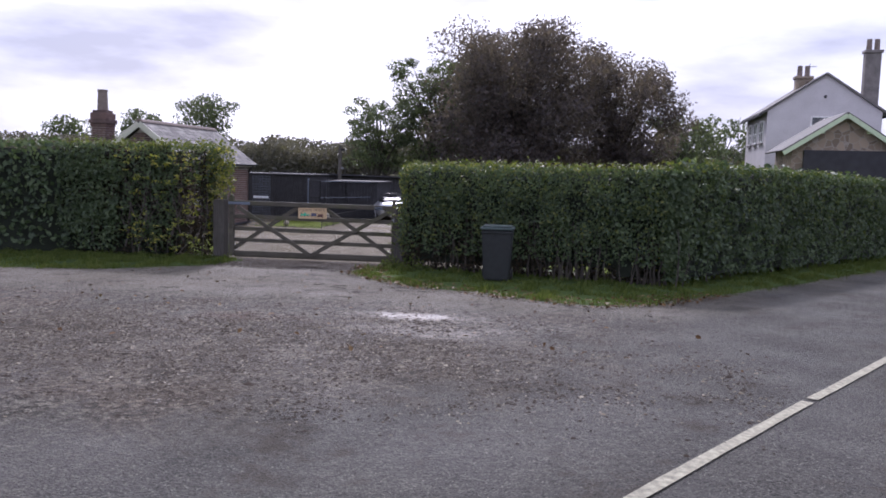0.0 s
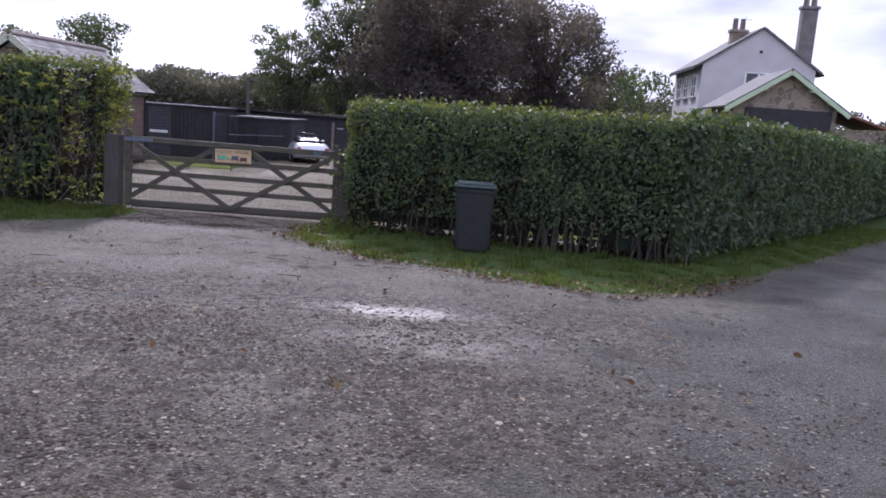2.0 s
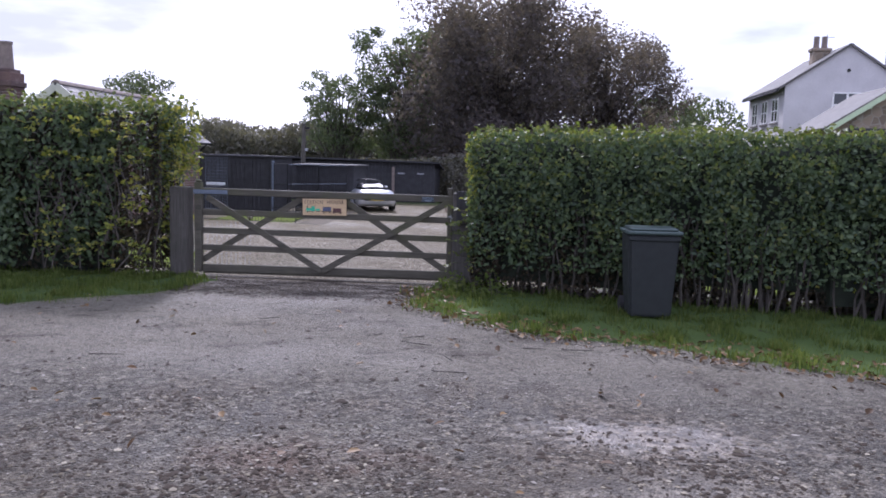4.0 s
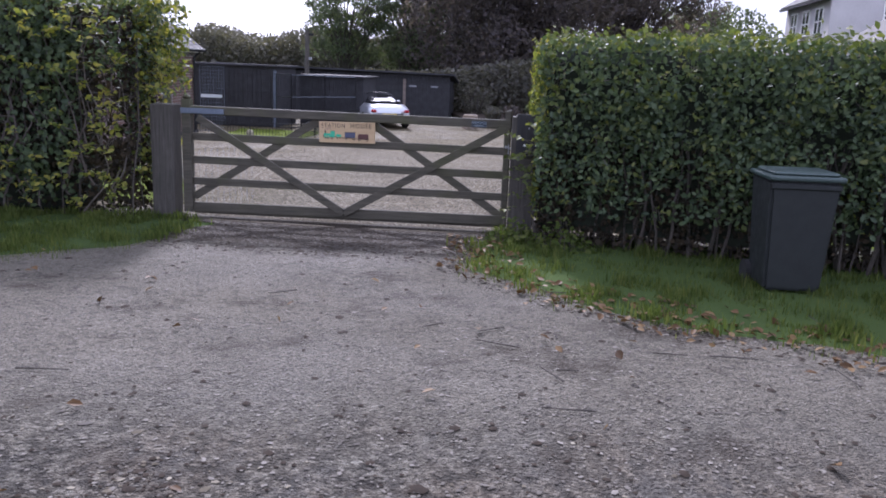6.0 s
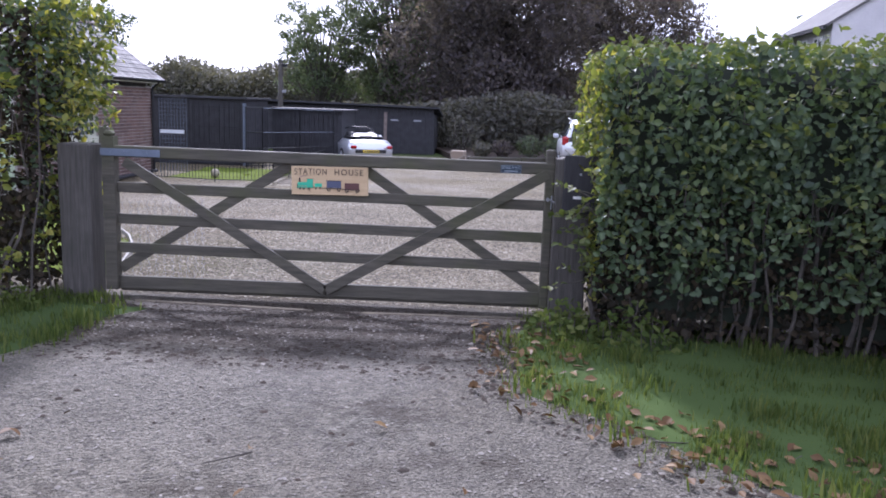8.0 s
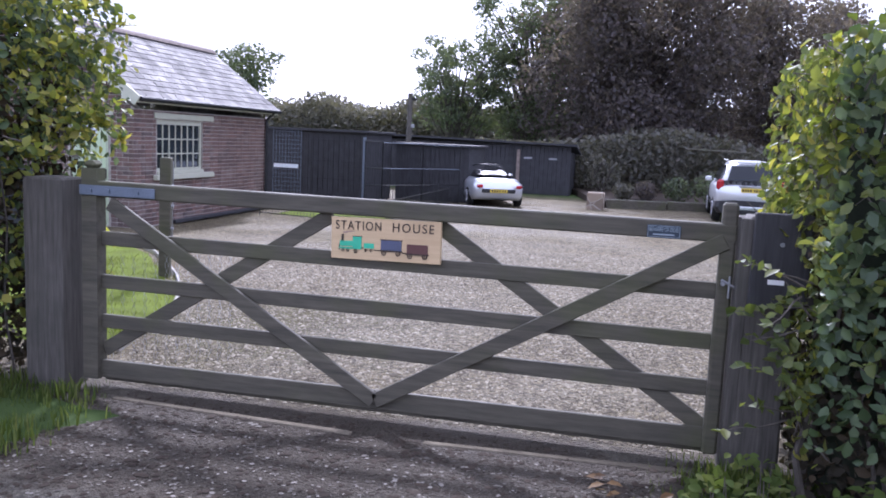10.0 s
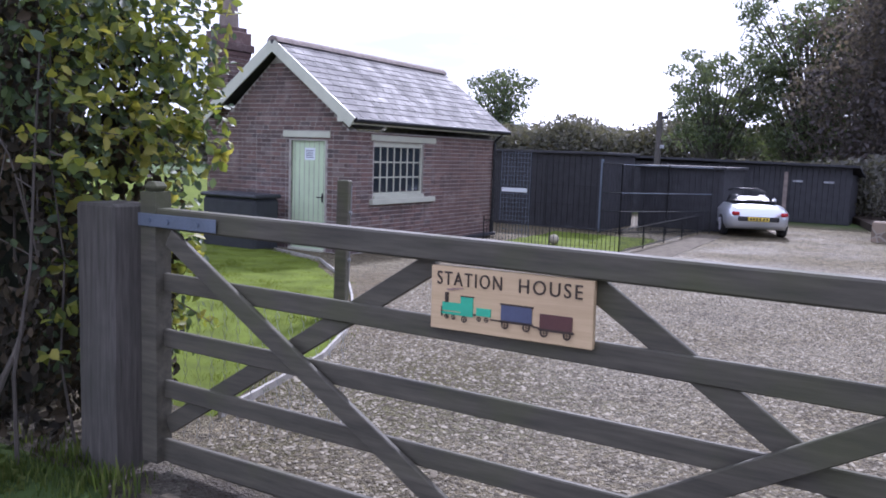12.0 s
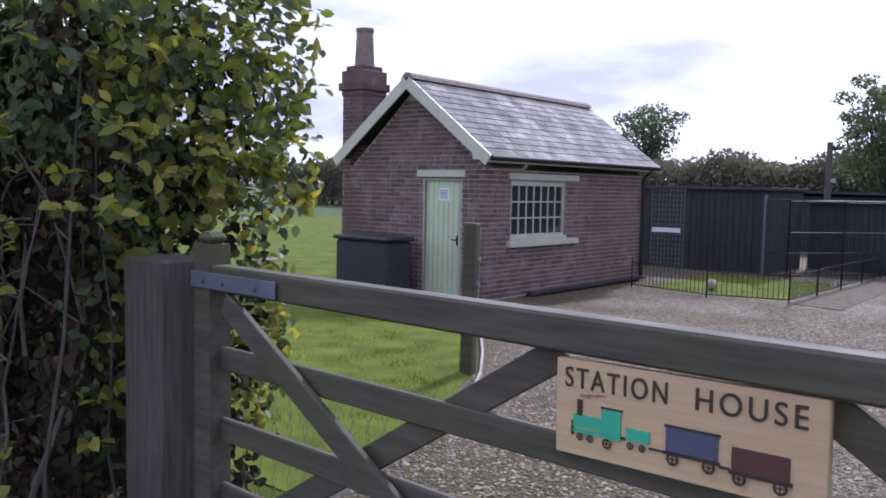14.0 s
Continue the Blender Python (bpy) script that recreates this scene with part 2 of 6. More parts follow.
def brick_material(name, *cols):
    m = Mat(name, 0.9)
    base = m.ramp(m.mix(0.25, m.rand(), m.island()), *[(i / (len(cols) - 1), c) for i, c in enumerate(cols)])
    m.color(m.mix(m.ramp(m.noise(1.4, 6), (0.5, 0.0), (0.75, 0.55)), m.mix(0.5, base, m.ramp(m.noise(60, 4), (0.3, 0.35), (0.7, 0.75)), "OVERLAY"), (0.05, 0.045, 0.045)))
    c = m.b.inputs["Base Color"].links[0].from_socket
    # lime bloom and pale worn faces in patches
    m.color(m.mix(m.ramp(m.noise(2.3, 8, rough=0.7), (0.52, 0.0), (0.68, 0.6)), c, (0.31, 0.25, 0.23)))
    m.bump(m.noise(90, 4), 0.5, 0.004)
    return m.m


def slate_material():
    m = Mat("slate", 0.5)
    m.b.inputs["Specular IOR Level"].default_value = 0.22
    base = m.ramp(m.rand(), (0.0, (0.07, 0.067, 0.066)), (0.5, (0.112, 0.107, 0.104)), (1.0, (0.165, 0.156, 0.15)))
    m.color(m.mix(m.ramp(m.noise(6, 7, rough=0.7), (0.55, 0.0), (0.7, 0.6)), base, (0.27, 0.26, 0.22)))
    m.rough(m.ramp(m.noise(3, 5), (0.3, 0.62), (0.7, 0.85)))
    m.bump(m.noise(25, 5), 0.25, 0.003)
    return m.m


def rubble_material():
    m = Mat("rubble_stone", 0.9)
    c = m.ramp(m.voro(3.2, out="Color"), (0.1, (0.13, 0.1, 0.075)), (0.5, (0.24, 0.19, 0.14)), (0.9, (0.34, 0.27, 0.2)))
    m.color(m.mix(m.ramp(m.voro(3.2, "DISTANCE_TO_EDGE"), (0.0, 1.0), (0.06, 0.0)), c, (0.32, 0.29, 0.25)))
    m.bump(m.noise(14, 5), 0.5, 0.02)
    return m.m


def glass_material(name="window_glass", tint=(0.02, 0.025, 0.03)):
    m = Mat(name, 0.05)
    m.color(m.ramp(m.noise(2, 2), (0.3, tint), (0.7, tuple(v * 1.6 for v in tint))))
    return m.m


MAT = {
    "ground": ground_material(),
    "grass_sheet": leaf_material("grass_soil", (0.035, 0.04, 0.02), (0.052, 0.08, 0.026), (0.085, 0.12, 0.036), 0.0, 0.95),
    "lawn_sheet": plain("lawn_soil", (0.105, 0.135, 0.022), 0.95, var=0.4, scale=3),
    "blade": leaf_material("grass_blade", (0.055, 0.085, 0.025), (0.105, 0.145, 0.038), (0.19, 0.205, 0.07), 0.5, 0.82),
    "lawn_blade": leaf_material("lawn_blade", (0.085, 0.115, 0.016), (0.13, 0.165, 0.024), (0.185, 0.2, 0.04), 0.5, 0.85),
    "hedge": leaf_material("hedge_leaf", (0.045, 0.072, 0.04), (0.08, 0.122, 0.055), (0.14, 0.185, 0.08), 0.4),
    # yellower, paler copy of hedge: sunlight through the leaves put into the colour
    "hedge_sun": leaf_material("hedge_leaf_sun_painted", (0.1, 0.15, 0.035), (0.26, 0.29, 0.055), (0.48, 0.42, 0.1), 0.6),
    "copper": leaf_material("copper_leaf", (0.1, 0.09, 0.1), (0.14, 0.12, 0.132), (0.19, 0.15, 0.15), 0.62),
    "green": leaf_material("tree_leaf", (0.07, 0.09, 0.065), (0.11, 0.14, 0.085), (0.16, 0.185, 0.1), 0.55),
    "wood_far": leaf_material("wood_leaf", (0.09, 0.09, 0.08), (0.13, 0.125, 0.105), (0.17, 0.155, 0.125), 0.45),
    "fallen": leaf_material("fallen_leaf", (0.06, 0.036, 0.02), (0.13, 0.075, 0.034), (0.25, 0.17, 0.085), 0.1),
    "bark": plain("bark", (0.07, 0.06, 0.05), 0.9, var=0.4, scale=12),
    "twig": plain("twig", (0.11, 0.095, 0.08), 0.85, var=0.4, scale=14),
    # near-black: the shade inside the hedges is put into the colour
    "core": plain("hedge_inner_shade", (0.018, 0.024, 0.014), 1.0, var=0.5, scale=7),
    "gate": wood_material("weathered_gate_oak", (0.042, 0.038, 0.028), (0.108, 0.097, 0.07), (0.078, 0.084, 0.036), along=(0.5, 6, 6)),
    "post": wood_material("weathered_post", (0.04, 0.036, 0.03), (0.115, 0.104, 0.09), (0.055, 0.055, 0.044), along=(12, 12, 0.6)),
    "post_dark": wood_material("dark_post", (0.018, 0.018, 0.02), (0.05, 0.048, 0.05), (0.03, 0.03, 0.03), along=(12, 12, 0.6)),
    "iron": plain("galvanised_strap", (0.16, 0.19, 0.24), 0.5, 0.6, 0.2, 9),
    "black_iron": plain("black_painted_steel", (0.015, 0.016, 0.018), 0.5, 0.3, 0.3, 9),
    "steel": plain("galvanised_steel", (0.35, 0.36, 0.38), 0.4, 0.8, 0.2, 9),
    "board": wood_material("sign_board", (0.50, 0.36, 0.20), (0.62, 0.46, 0.27), (0.45, 0.32, 0.18), 0.55),
    "ink": plain("carved_letters", (0.045, 0.03, 0.02), 0.6),
    "loco": plain("green_paint", (0.05, 0.42, 0.25), 0.5, var=0.12),
    "wagon": plain("slate_blue_paint", (0.075, 0.085, 0.14), 0.5, var=0.15),
    "van": plain("maroon_paint", (0.10, 0.04, 0.035), 0.5, var=0.15),
    "smoke": plain("grey_brown_paint", (0.3, 0.2, 0.17), 0.6, var=0.15),
    "brick": brick_material("old_red_brick", (0.05, 0.042, 0.043), (0.135, 0.09, 0.08), (0.19, 0.122, 0.106), (0.085, 0.068, 0.066), (0.29, 0.22, 0.2)),
    "mortar": plain("lime_mortar", (0.36, 0.335, 0.3), 0.95, var=0.3, scale=8),
    "slate": slate_material(),
    "ridge": plain("ridge_tile", (0.2, 0.16, 0.14), 0.85, var=0.35, scale=9),
    "cream": plain("cream_paint", (0.47, 0.475, 0.38), 0.5, var=0.1, scale=5),
    "door": plain("pale_green_paint", (0.50, 0.60, 0.40), 0.5, var=0.08, scale=4),
    "white": plain("white_paint", (0.8, 0.8, 0.78), 0.45, var=0.06),
    "paper": plain("paper_notice", (0.72, 0.76, 0.8), 0.7, var=0.05),
    "glass": glass_material(),
    "inside": plain("dim_room", (0.1, 0.09, 0.085), 0.9),
    "render": plain("white_render", (0.55, 0.53, 0.535), 0.9, var=0.1, scale=1.2),
    "rubble": rubble_material(),
    "tile_red": plain("pantile_red", (0.22, 0.09, 0.06), 0.8, var=0.35, scale=5),
    "tarred": plain("tarred_timber", (0.03, 0.03, 0.034), 0.75, var=0.45, scale=5),
    "felt": plain("roof_felt", (0.035, 0.035, 0.04), 0.85, var=0.3, scale=4),
    "car_silver": Mat("silver_car_paint", 0.28, 0.65).color((0.62, 0.64, 0.68)).m,
    "car_white": Mat("pale_car_paint", 0.28, 0.4).color((0.68, 0.69, 0.72)).m,
    "car_glass": Mat("car_glass", 0.06).color((0.015, 0.018, 0.022)).m,
    "car_dark": plain("black_plastic", (0.02, 0.02, 0.022), 0.55),
    "tyre": plain("tyre_rubber", (0.02, 0.02, 0.02), 0.85),
    "rim": Mat("alloy_rim", 0.3, 0.9).color((0.5, 0.5, 0.52)).m,
    "lamp_red": Mat("red_lens", 0.2).color((0.35, 0.02, 0.025)).m,
    "plate": plain("yellow_plate", (0.68, 0.5, 0.05), 0.5, var=0.06),
    "bin": plain("bin_plastic", (0.014, 0.017, 0.017), 0.65, var=0.2),
    "bin_lid": plain("bin_lid_plastic", (0.05, 0.075, 0.07), 0.45, var=0.2),
    "line": plain("road_paint", (0.31, 0.295, 0.215), 0.85, var=0.55, scale=22),
    "concrete": plain("concrete", (0.2, 0.19, 0.175), 0.9, var=0.25, scale=5),
    "edging": plain("pale_edging", (0.33, 0.31, 0.27), 0.85, var=0.3, scale=9),
    # lighter than hedge: sun on the clipped tops put into the leaf colour
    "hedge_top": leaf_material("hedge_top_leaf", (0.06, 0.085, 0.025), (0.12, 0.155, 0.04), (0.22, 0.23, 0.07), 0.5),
    "stone": leaf_material("gravel_stone", (0.06, 0.05, 0.036), (0.18, 0.156, 0.114), (0.43, 0.39, 0.3), 0.0, 0.92),
    "stone_dark": leaf_material("lane_chipping", (0.06, 0.052, 0.043), (0.14, 0.125, 0.105), (0.3, 0.275, 0.235), 0.0, 0.75),
    "mud": plain("mud_clod", (0.045, 0.034, 0.025), 0.9, var=0.4, scale=20),
    "plaque": plain("dark_blue_enamel", (0.02, 0.035, 0.055), 0.5, var=0.2),
    "faded": plain("faded_lettering", (0.28, 0.33, 0.37), 0.6, var=0.2),
    "stack": plain("sooty_stone", (0.19, 0.175, 0.165), 0.95, var=0.35, scale=3),
    # dark brown leaf colour standing in for the shade inside the hedges
    "dead_leaf": leaf_material("inner_shade_leaf", (0.02, 0.018, 0.014), (0.04, 0.034, 0.024), (0.085, 0.062, 0.038), 0.15, 0.8),
    "path": plain("gritty_concrete", (0.13, 0.112, 0.084), 0.95, var=0.4, scale=7),
    "tarp": plain("dark_cover", (0.025, 0.027, 0.032), 0.6, var=0.3),
}


# dry soil, blades and gravel have little gloss
for key, level in (("lawn_sheet", 0.05), ("grass_sheet", 0.05), ("lawn_blade", 0.08), ("blade", 0.12), ("stone", 0.15), ("stone_dark", 0.2), ("mud", 0.2), ("brick", 0.2), ("mortar", 0.1), ("path", 0.08), ("fallen", 0.1)):
    MAT[key].node_tree.nodes["Principled BSDF"].inputs["Specular IOR Level"].default_value = level


# ---- mesh helpers ----
def box(bm, x0, x1, y0, y1, z0, z1, bevel=0.0, m=None):
    vs = bmesh.ops.create_cube(bm, size=1)["verts"]
    for v in vs:
        v.co = Vector(((x0 + x1) / 2 + v.co.x * (x1 - x0), (y0 + y1) / 2 + v.co.y * (y1 - y0), (z0 + z1) / 2 + v.co.z * (z1 - z0)))
    if bevel:
        es = {e for v in vs for e in v.link_edges}
        vs = bmesh.ops.bevel(bm, geom=list(es), offset=bevel, segments=1, affect="EDGES", profile=0.5)["verts"]
    if m:
        bmesh.ops.transform(bm, matrix=m, verts=list(vs))
    return bm


def beam(bm, a, b, w, h, up=(0, 0, 1), bevel=0.0):
    """A bar from a to b, w across and h along up."""
    a, b, up = Vector(a), Vector(b), Vector(up)
    d = b - a
    ln = d.length
    d.normalize()
    side = d.cross(up).normalized()
    u = side.cross(d)
    m = Matrix((( d.x, side.x, u.x, a.x), (d.y, side.y, u.y, a.y), (d.z, side.z, u.z, a.z), (0, 0, 0, 1)))
    return box(bm, 0, ln, -w / 2, w / 2, -h / 2, h / 2, bevel, m)


def rod(bm, a, b, r0, r1=None, seg=8, caps=True):
    a, b = Vector(a), Vector(b)
    d = b - a
    r1 = r0 if r1 is None else r1
    m = Matrix.Translation((a + b) / 2) @ d.to_track_quat("Z", "Y").to_matrix().to_4x4()
    bmesh.ops.create_cone(bm, cap_ends=caps, segments=seg, radius1=r0, radius2=r1, depth=d.length, matrix=m)
    return bm


def poly(bm, pts):
    return bm.faces.new([bm.verts.new(p) for p in pts])


def prism(bm, outline, z0, z1):
    """Extrudes an outline in x, y from z0 to z1."""
    lo = [bm.verts.new((x, y, z0)) for x, y in outline]
    hi = [bm.verts.new((x, y, z1)) for x, y in outline]
    n = len(outline)
    bm.faces.new(lo[::-1])
    bm.faces.new(hi)
    for i in range(n):
        bm.faces.new((lo[i], lo[(i + 1) % n], hi[(i + 1) % n], hi[i]))
    return bm


def finish(bm, name, mat, smooth=False):
    bmesh.ops.recalc_face_normals(bm, faces=bm.faces)
    me = bpy.data.meshes.new(name)
    bm.to_mesh(me)
    bm.free()
    if smooth:
        me.shade_smooth()
    me.materials.append(MAT[mat])
    return me


def part(name, bm, mat, parent, label="", smooth=False):
    me = finish(bm, name, mat, smooth) if isinstance(bm, bmesh.types.BMesh) else bm
    ob = new(name, me)
    ob.parent = parent
    return tagged(ob, label)


def thing(name, m, label, category, group="", kind=""):
    ob = new(name)
    ob.matrix_world = m
    return tagged(ob, label, category, group, kind)


def solo(name, bm, mat, label, category, kind="", group="", smooth=False, m=None):
    ob = new(name, finish(bm, name, mat, smooth) if isinstance(bm, bmesh.types.BMesh) else bm)
    if m is not None:
        ob.matrix_world = m
    return tagged(ob, label, category, group, kind)


def B():
    return bmesh.new()


def raw(name, verts, faces, mat):
    """A mesh from arrays of vertices and equal-sized faces."""
    verts, faces = np.asarray(verts, np.float32), np.asarray(faces, np.int32)
    me = bpy.data.meshes.new(name)
    k = faces.shape[1]
    me.vertices.add(len(verts))
    me.vertices.foreach_set("co", verts.ravel())
    me.loops.add(faces.size)
    me.loops.foreach_set("vertex_index", faces.ravel())
    me.polygons.add(len(faces))
    me.polygons.foreach_set("loop_start", np.arange(0, faces.size, k, dtype=np.int32))
    me.polygons.foreach_set("loop_total", np.full(len(faces), k, np.int32))
    me.update(calc_edges=True)
    me.materials.append(MAT[mat])
    return me


RNG = np.random.default_rng(7)


def leaf_mesh(name, at, out, size, mat, spread=0.7, wide=0.62, jitter=0.35):
    """Pointed oval leaves, folded along the midrib, at the given places and facing roughly out."""
    at, out = np.asarray(at, float), np.asarray(out, float)
    n = len(at)
    nrm = out + RNG.normal(0, spread, (n, 3))
    nrm /= np.linalg.norm(nrm, axis=1)[:, None] + 1e-9
    t = RNG.normal(0, 1, (n, 3)) + np.array([0, 0, -0.35])
    t -= (t * nrm).sum(1)[:, None] * nrm
    t /= np.linalg.norm(t, axis=1)[:, None] + 1e-9
    s = np.cross(nrm, t)
    L = (size * (1 + RNG.uniform(-jitter, jitter, n)))[:, None]
    W = L * wide * 0.5
    dip = nrm * L * 0.12
    v = np.stack([at - t * L * 0.5, at + s * W - t * L * 0.1 + dip, at + s * W * 0.72 + t * L * 0.25 + dip, at + t * L * 0.5,
                  at - s * W * 0.72 + t * L * 0.25 + dip, at - s * W - t * L * 0.1 + dip], 1).reshape(-1, 3)
    b = (np.arange(n) * 6)[:, None]
    f = np.concatenate([b + np.array([[0, 1, 2, 3]]), b + np.array([[0, 3, 4, 5]])], 0)
    return raw(name, v, f, mat)


def pebbles(name, at, size, mat, flat=0.55):
    at = np.asarray(at, float)
    n = len(at)
    base = np.array([(1, 0, 0), (0.3, 0.9, 0), (-0.8, 0.55, 0), (-0.8, -0.6, 0), (0.35, -0.9, 0), (0.05, 0.0, 1), (0.05, 0, -1)], float)
    a = RNG.uniform(0, 6.283, n)
    sz = size * RNG.lognormal(0, 0.35, n)
    sx, sy, szz = sz * RNG.uniform(0.7, 1.3, n), sz * RNG.uniform(0.6, 1.0, n), sz * flat * RNG.uniform(0.6, 1.2, n)
    p = base[None] * np.stack([sx, sy, szz], 1)[:, None, :]
    c, s = np.cos(a)[:, None], np.sin(a)[:, None]
    v = np.stack([p[..., 0] * c - p[..., 1] * s, p[..., 0] * s + p[..., 1] * c, p[..., 2]], 2) + at[:, None, :]
    b = (np.arange(n) * 7)[:, None]
    f = np.concatenate([b + np.array([[i, (i + 1) % 5, 5]]) for i in range(5)], 0)
    return raw(name, v.reshape(-1, 3), f, mat)


def grass_mesh(name, at, height, mat, lean=0.5):
    at = np.asarray(at, float)
    n = len(at)
    tuft = np.array([noise.noise((p[0] * 3.1, p[1] * 3.1, 1)) for p in at])
    h = (height * RNG.uniform(0.5, 1.3, n) * np.clip(1.0 + 1.4 * tuft, 0.35, 2.2))[:, None]
    a = RNG.uniform(0, 6.283, n)
    d = np.stack([np.cos(a), np.sin(a), np.zeros(n)], 1)
    s = np.stack([-np.sin(a), np.cos(a), np.zeros(n)], 1)
    w = h * 0.07
    up = np.array([0, 0, 1.0])
    le = RNG.uniform(0.1, lean, n)[:, None]
    v = np.stack([at - s * w, at + s * w, at + up * h * 0.6 + d * h * le * 0.4 + s * w * 0.7, at + up * h * 0.6 + d * h * le * 0.4 - s * w * 0.7, at + up * h + d * h * le], 1).reshape(-1, 3)
    b = (np.arange(n) * 5)[:, None]
    f = np.concatenate([b + np.array([[0, 1, 2]]), b + np.array([[0, 2, 3]]), b + np.array([[3, 2, 4]])], 0)
    return raw(name, v, f, mat)


def inside(px, py, outline):
    """Which points lie within an outline."""
    r = np.zeros(len(px), bool)
    o = list(outline)
    for (x0, y0), (x1, y1) in zip(o, o[1:] + o[:1]):
        c = ((y0 > py) != (y1 > py)) & (px < (x1 - x0) * (py - y0) / (y1 - y0 + 1e-12) + x0)
        r ^= c
    return r


def scatter(outline, per_m2, power=None):
    xs, ys = [p[0] for p in outline], [p[1] for p in outline]
    n = int((max(xs) - min(xs)) * (max(ys) - min(ys)) * per_m2)
    x, y = RNG.uniform(min(xs), max(xs), n), RNG.uniform(min(ys), max(ys), n)
    k = inside(x, y, outline)
    return x[k], y[k]


# ---- ground ----
def ground_z(x, y):
    """A lane a little above the drive, then a gentle fall past the gate."""
    x, y = np.asarray(x, float), np.asarray(y, float)
    return np.interp(y, [-12, -3, 4, 7, 10, 12.5, 14.2, 17.6, 21, 24, 60, 700], [0.3, 0.25, 0.17, 0.11, 0.045, 0.0, -0.03, -0.1, -0.2, -0.28, -0.28, 4.0])


def gz(x, y):
    return float(ground_z(x, y))


def build_ground():
    xs = np.concatenate([np.linspace(-700, -40, 10), np.linspace(-34, 34, 86), np.linspace(45, 700, 10)])
    ys = np.concatenate([np.linspace(-500, -30, 8), np.linspace(-22, 62, 106), np.linspace(75, 700, 10)])
    gx, gy = np.meshgrid(xs, ys)
    z = ground_z(gx, gy)
    near = (np.abs(gx) < 34) & (gy > -20) & (gy < 45)
    bumps = np.array([noise.noise((a * 0.9, b * 0.9, 0)) * 0.003 + noise.noise((a * 0.3, b * 0.3, 5)) * 0.004 for a, b in zip(gx.ravel(), gy.ravel())]).reshape(gx.shape)
    z = z + bumps * near
    v = np.stack([gx, gy, z], 2).reshape(-1, 3)
    w = len(xs)
    i = (np.arange(len(ys) - 1)[:, None] * w + np.arange(w - 1)[None]).ravel()[:, None]
    me = raw("ground", v, i + np.array([[0, 1, w + 1, w]]), "ground")
    me.shade_smooth()
    tagged(new("ground", me), "worn tarmac lane running into muddy gravel forecourt and yard", "ground", kind="structure")


build_ground()

LANE = Vector((0.534, 0.8455, 0))
bm = B()
for a, b in ((-6.0, 0.12), (0.24, 3.65)):
    p, q = Vector((0.97, 4.25, 0)) + LANE * (a - 0.18), Vector((0.97, 4.25, 0)) + LANE * (b - 0.18)
    k = 14
    side = Vector((0.8455, -0.534, 0)) * 0.047
    prev = None
    for i in range(k + 1):
        c = p.lerp(q, i / k)
        c.z = gz(c.x, c.y) + 0.012
        row = (bm.verts.new(c + side * random.uniform(0.9, 1.08)), bm.verts.new(c - side * random.uniform(0.9, 1.08)))
        if prev:
            bm.faces.new((prev[0], row[0], row[1], prev[1]))
        prev = row
solo("lane_marking", bm, "line", "worn off-white painted centre line on the tarmac lane", "road marking", kind="structure")


# ---- verges and lawn ----
VERGE_R = [(-4.95, 13.9), (-5.15, 13.2), (-5.2, 12.8), (-5.1, 11.95), (-4.75, 11.55), (-4.3, 11.0), (-3.6, 10.5), (-2.5, 10.15), (-1.6, 9.6), (-0.7, 9.3), (0.1, 9.7), (0.6, 10.35), (1.6, 11.6), (2.95, 13.35),
           (6.4, 18.15), (12.0, 26.2), (26, 46.4), (24.5, 47.5), (14.4, 33.5), (7.4, 23.6), (0.3, 13.2), (-1.6, 13.6), (-4.4, 14.0)]
VERGE_L = [(-7.95, 13.5), (-8.05, 13.25), (-8.15, 12.7), (-8.35, 12.1), (-8.85, 11.55), (-9.7, 10.85), (-12, 10.2), (-30, 6.5), (-30, 11), (-12, 13.6), (-8.7, 13.9)]
LAWN = [(-8.85, 14.75), (-9.08, 15.5), (-9.32, 16.25), (-9.75, 17.1), (-10.25, 17.85), (-10.9, 18.7), (-11.6, 19.55), (-12.4, 20.3), (-13.5, 21.3), (-15.0, 21.9), (-17.6, 22.4), (-18.6, 30), (-24, 44), (-60, 44), (-60, 14.75)]


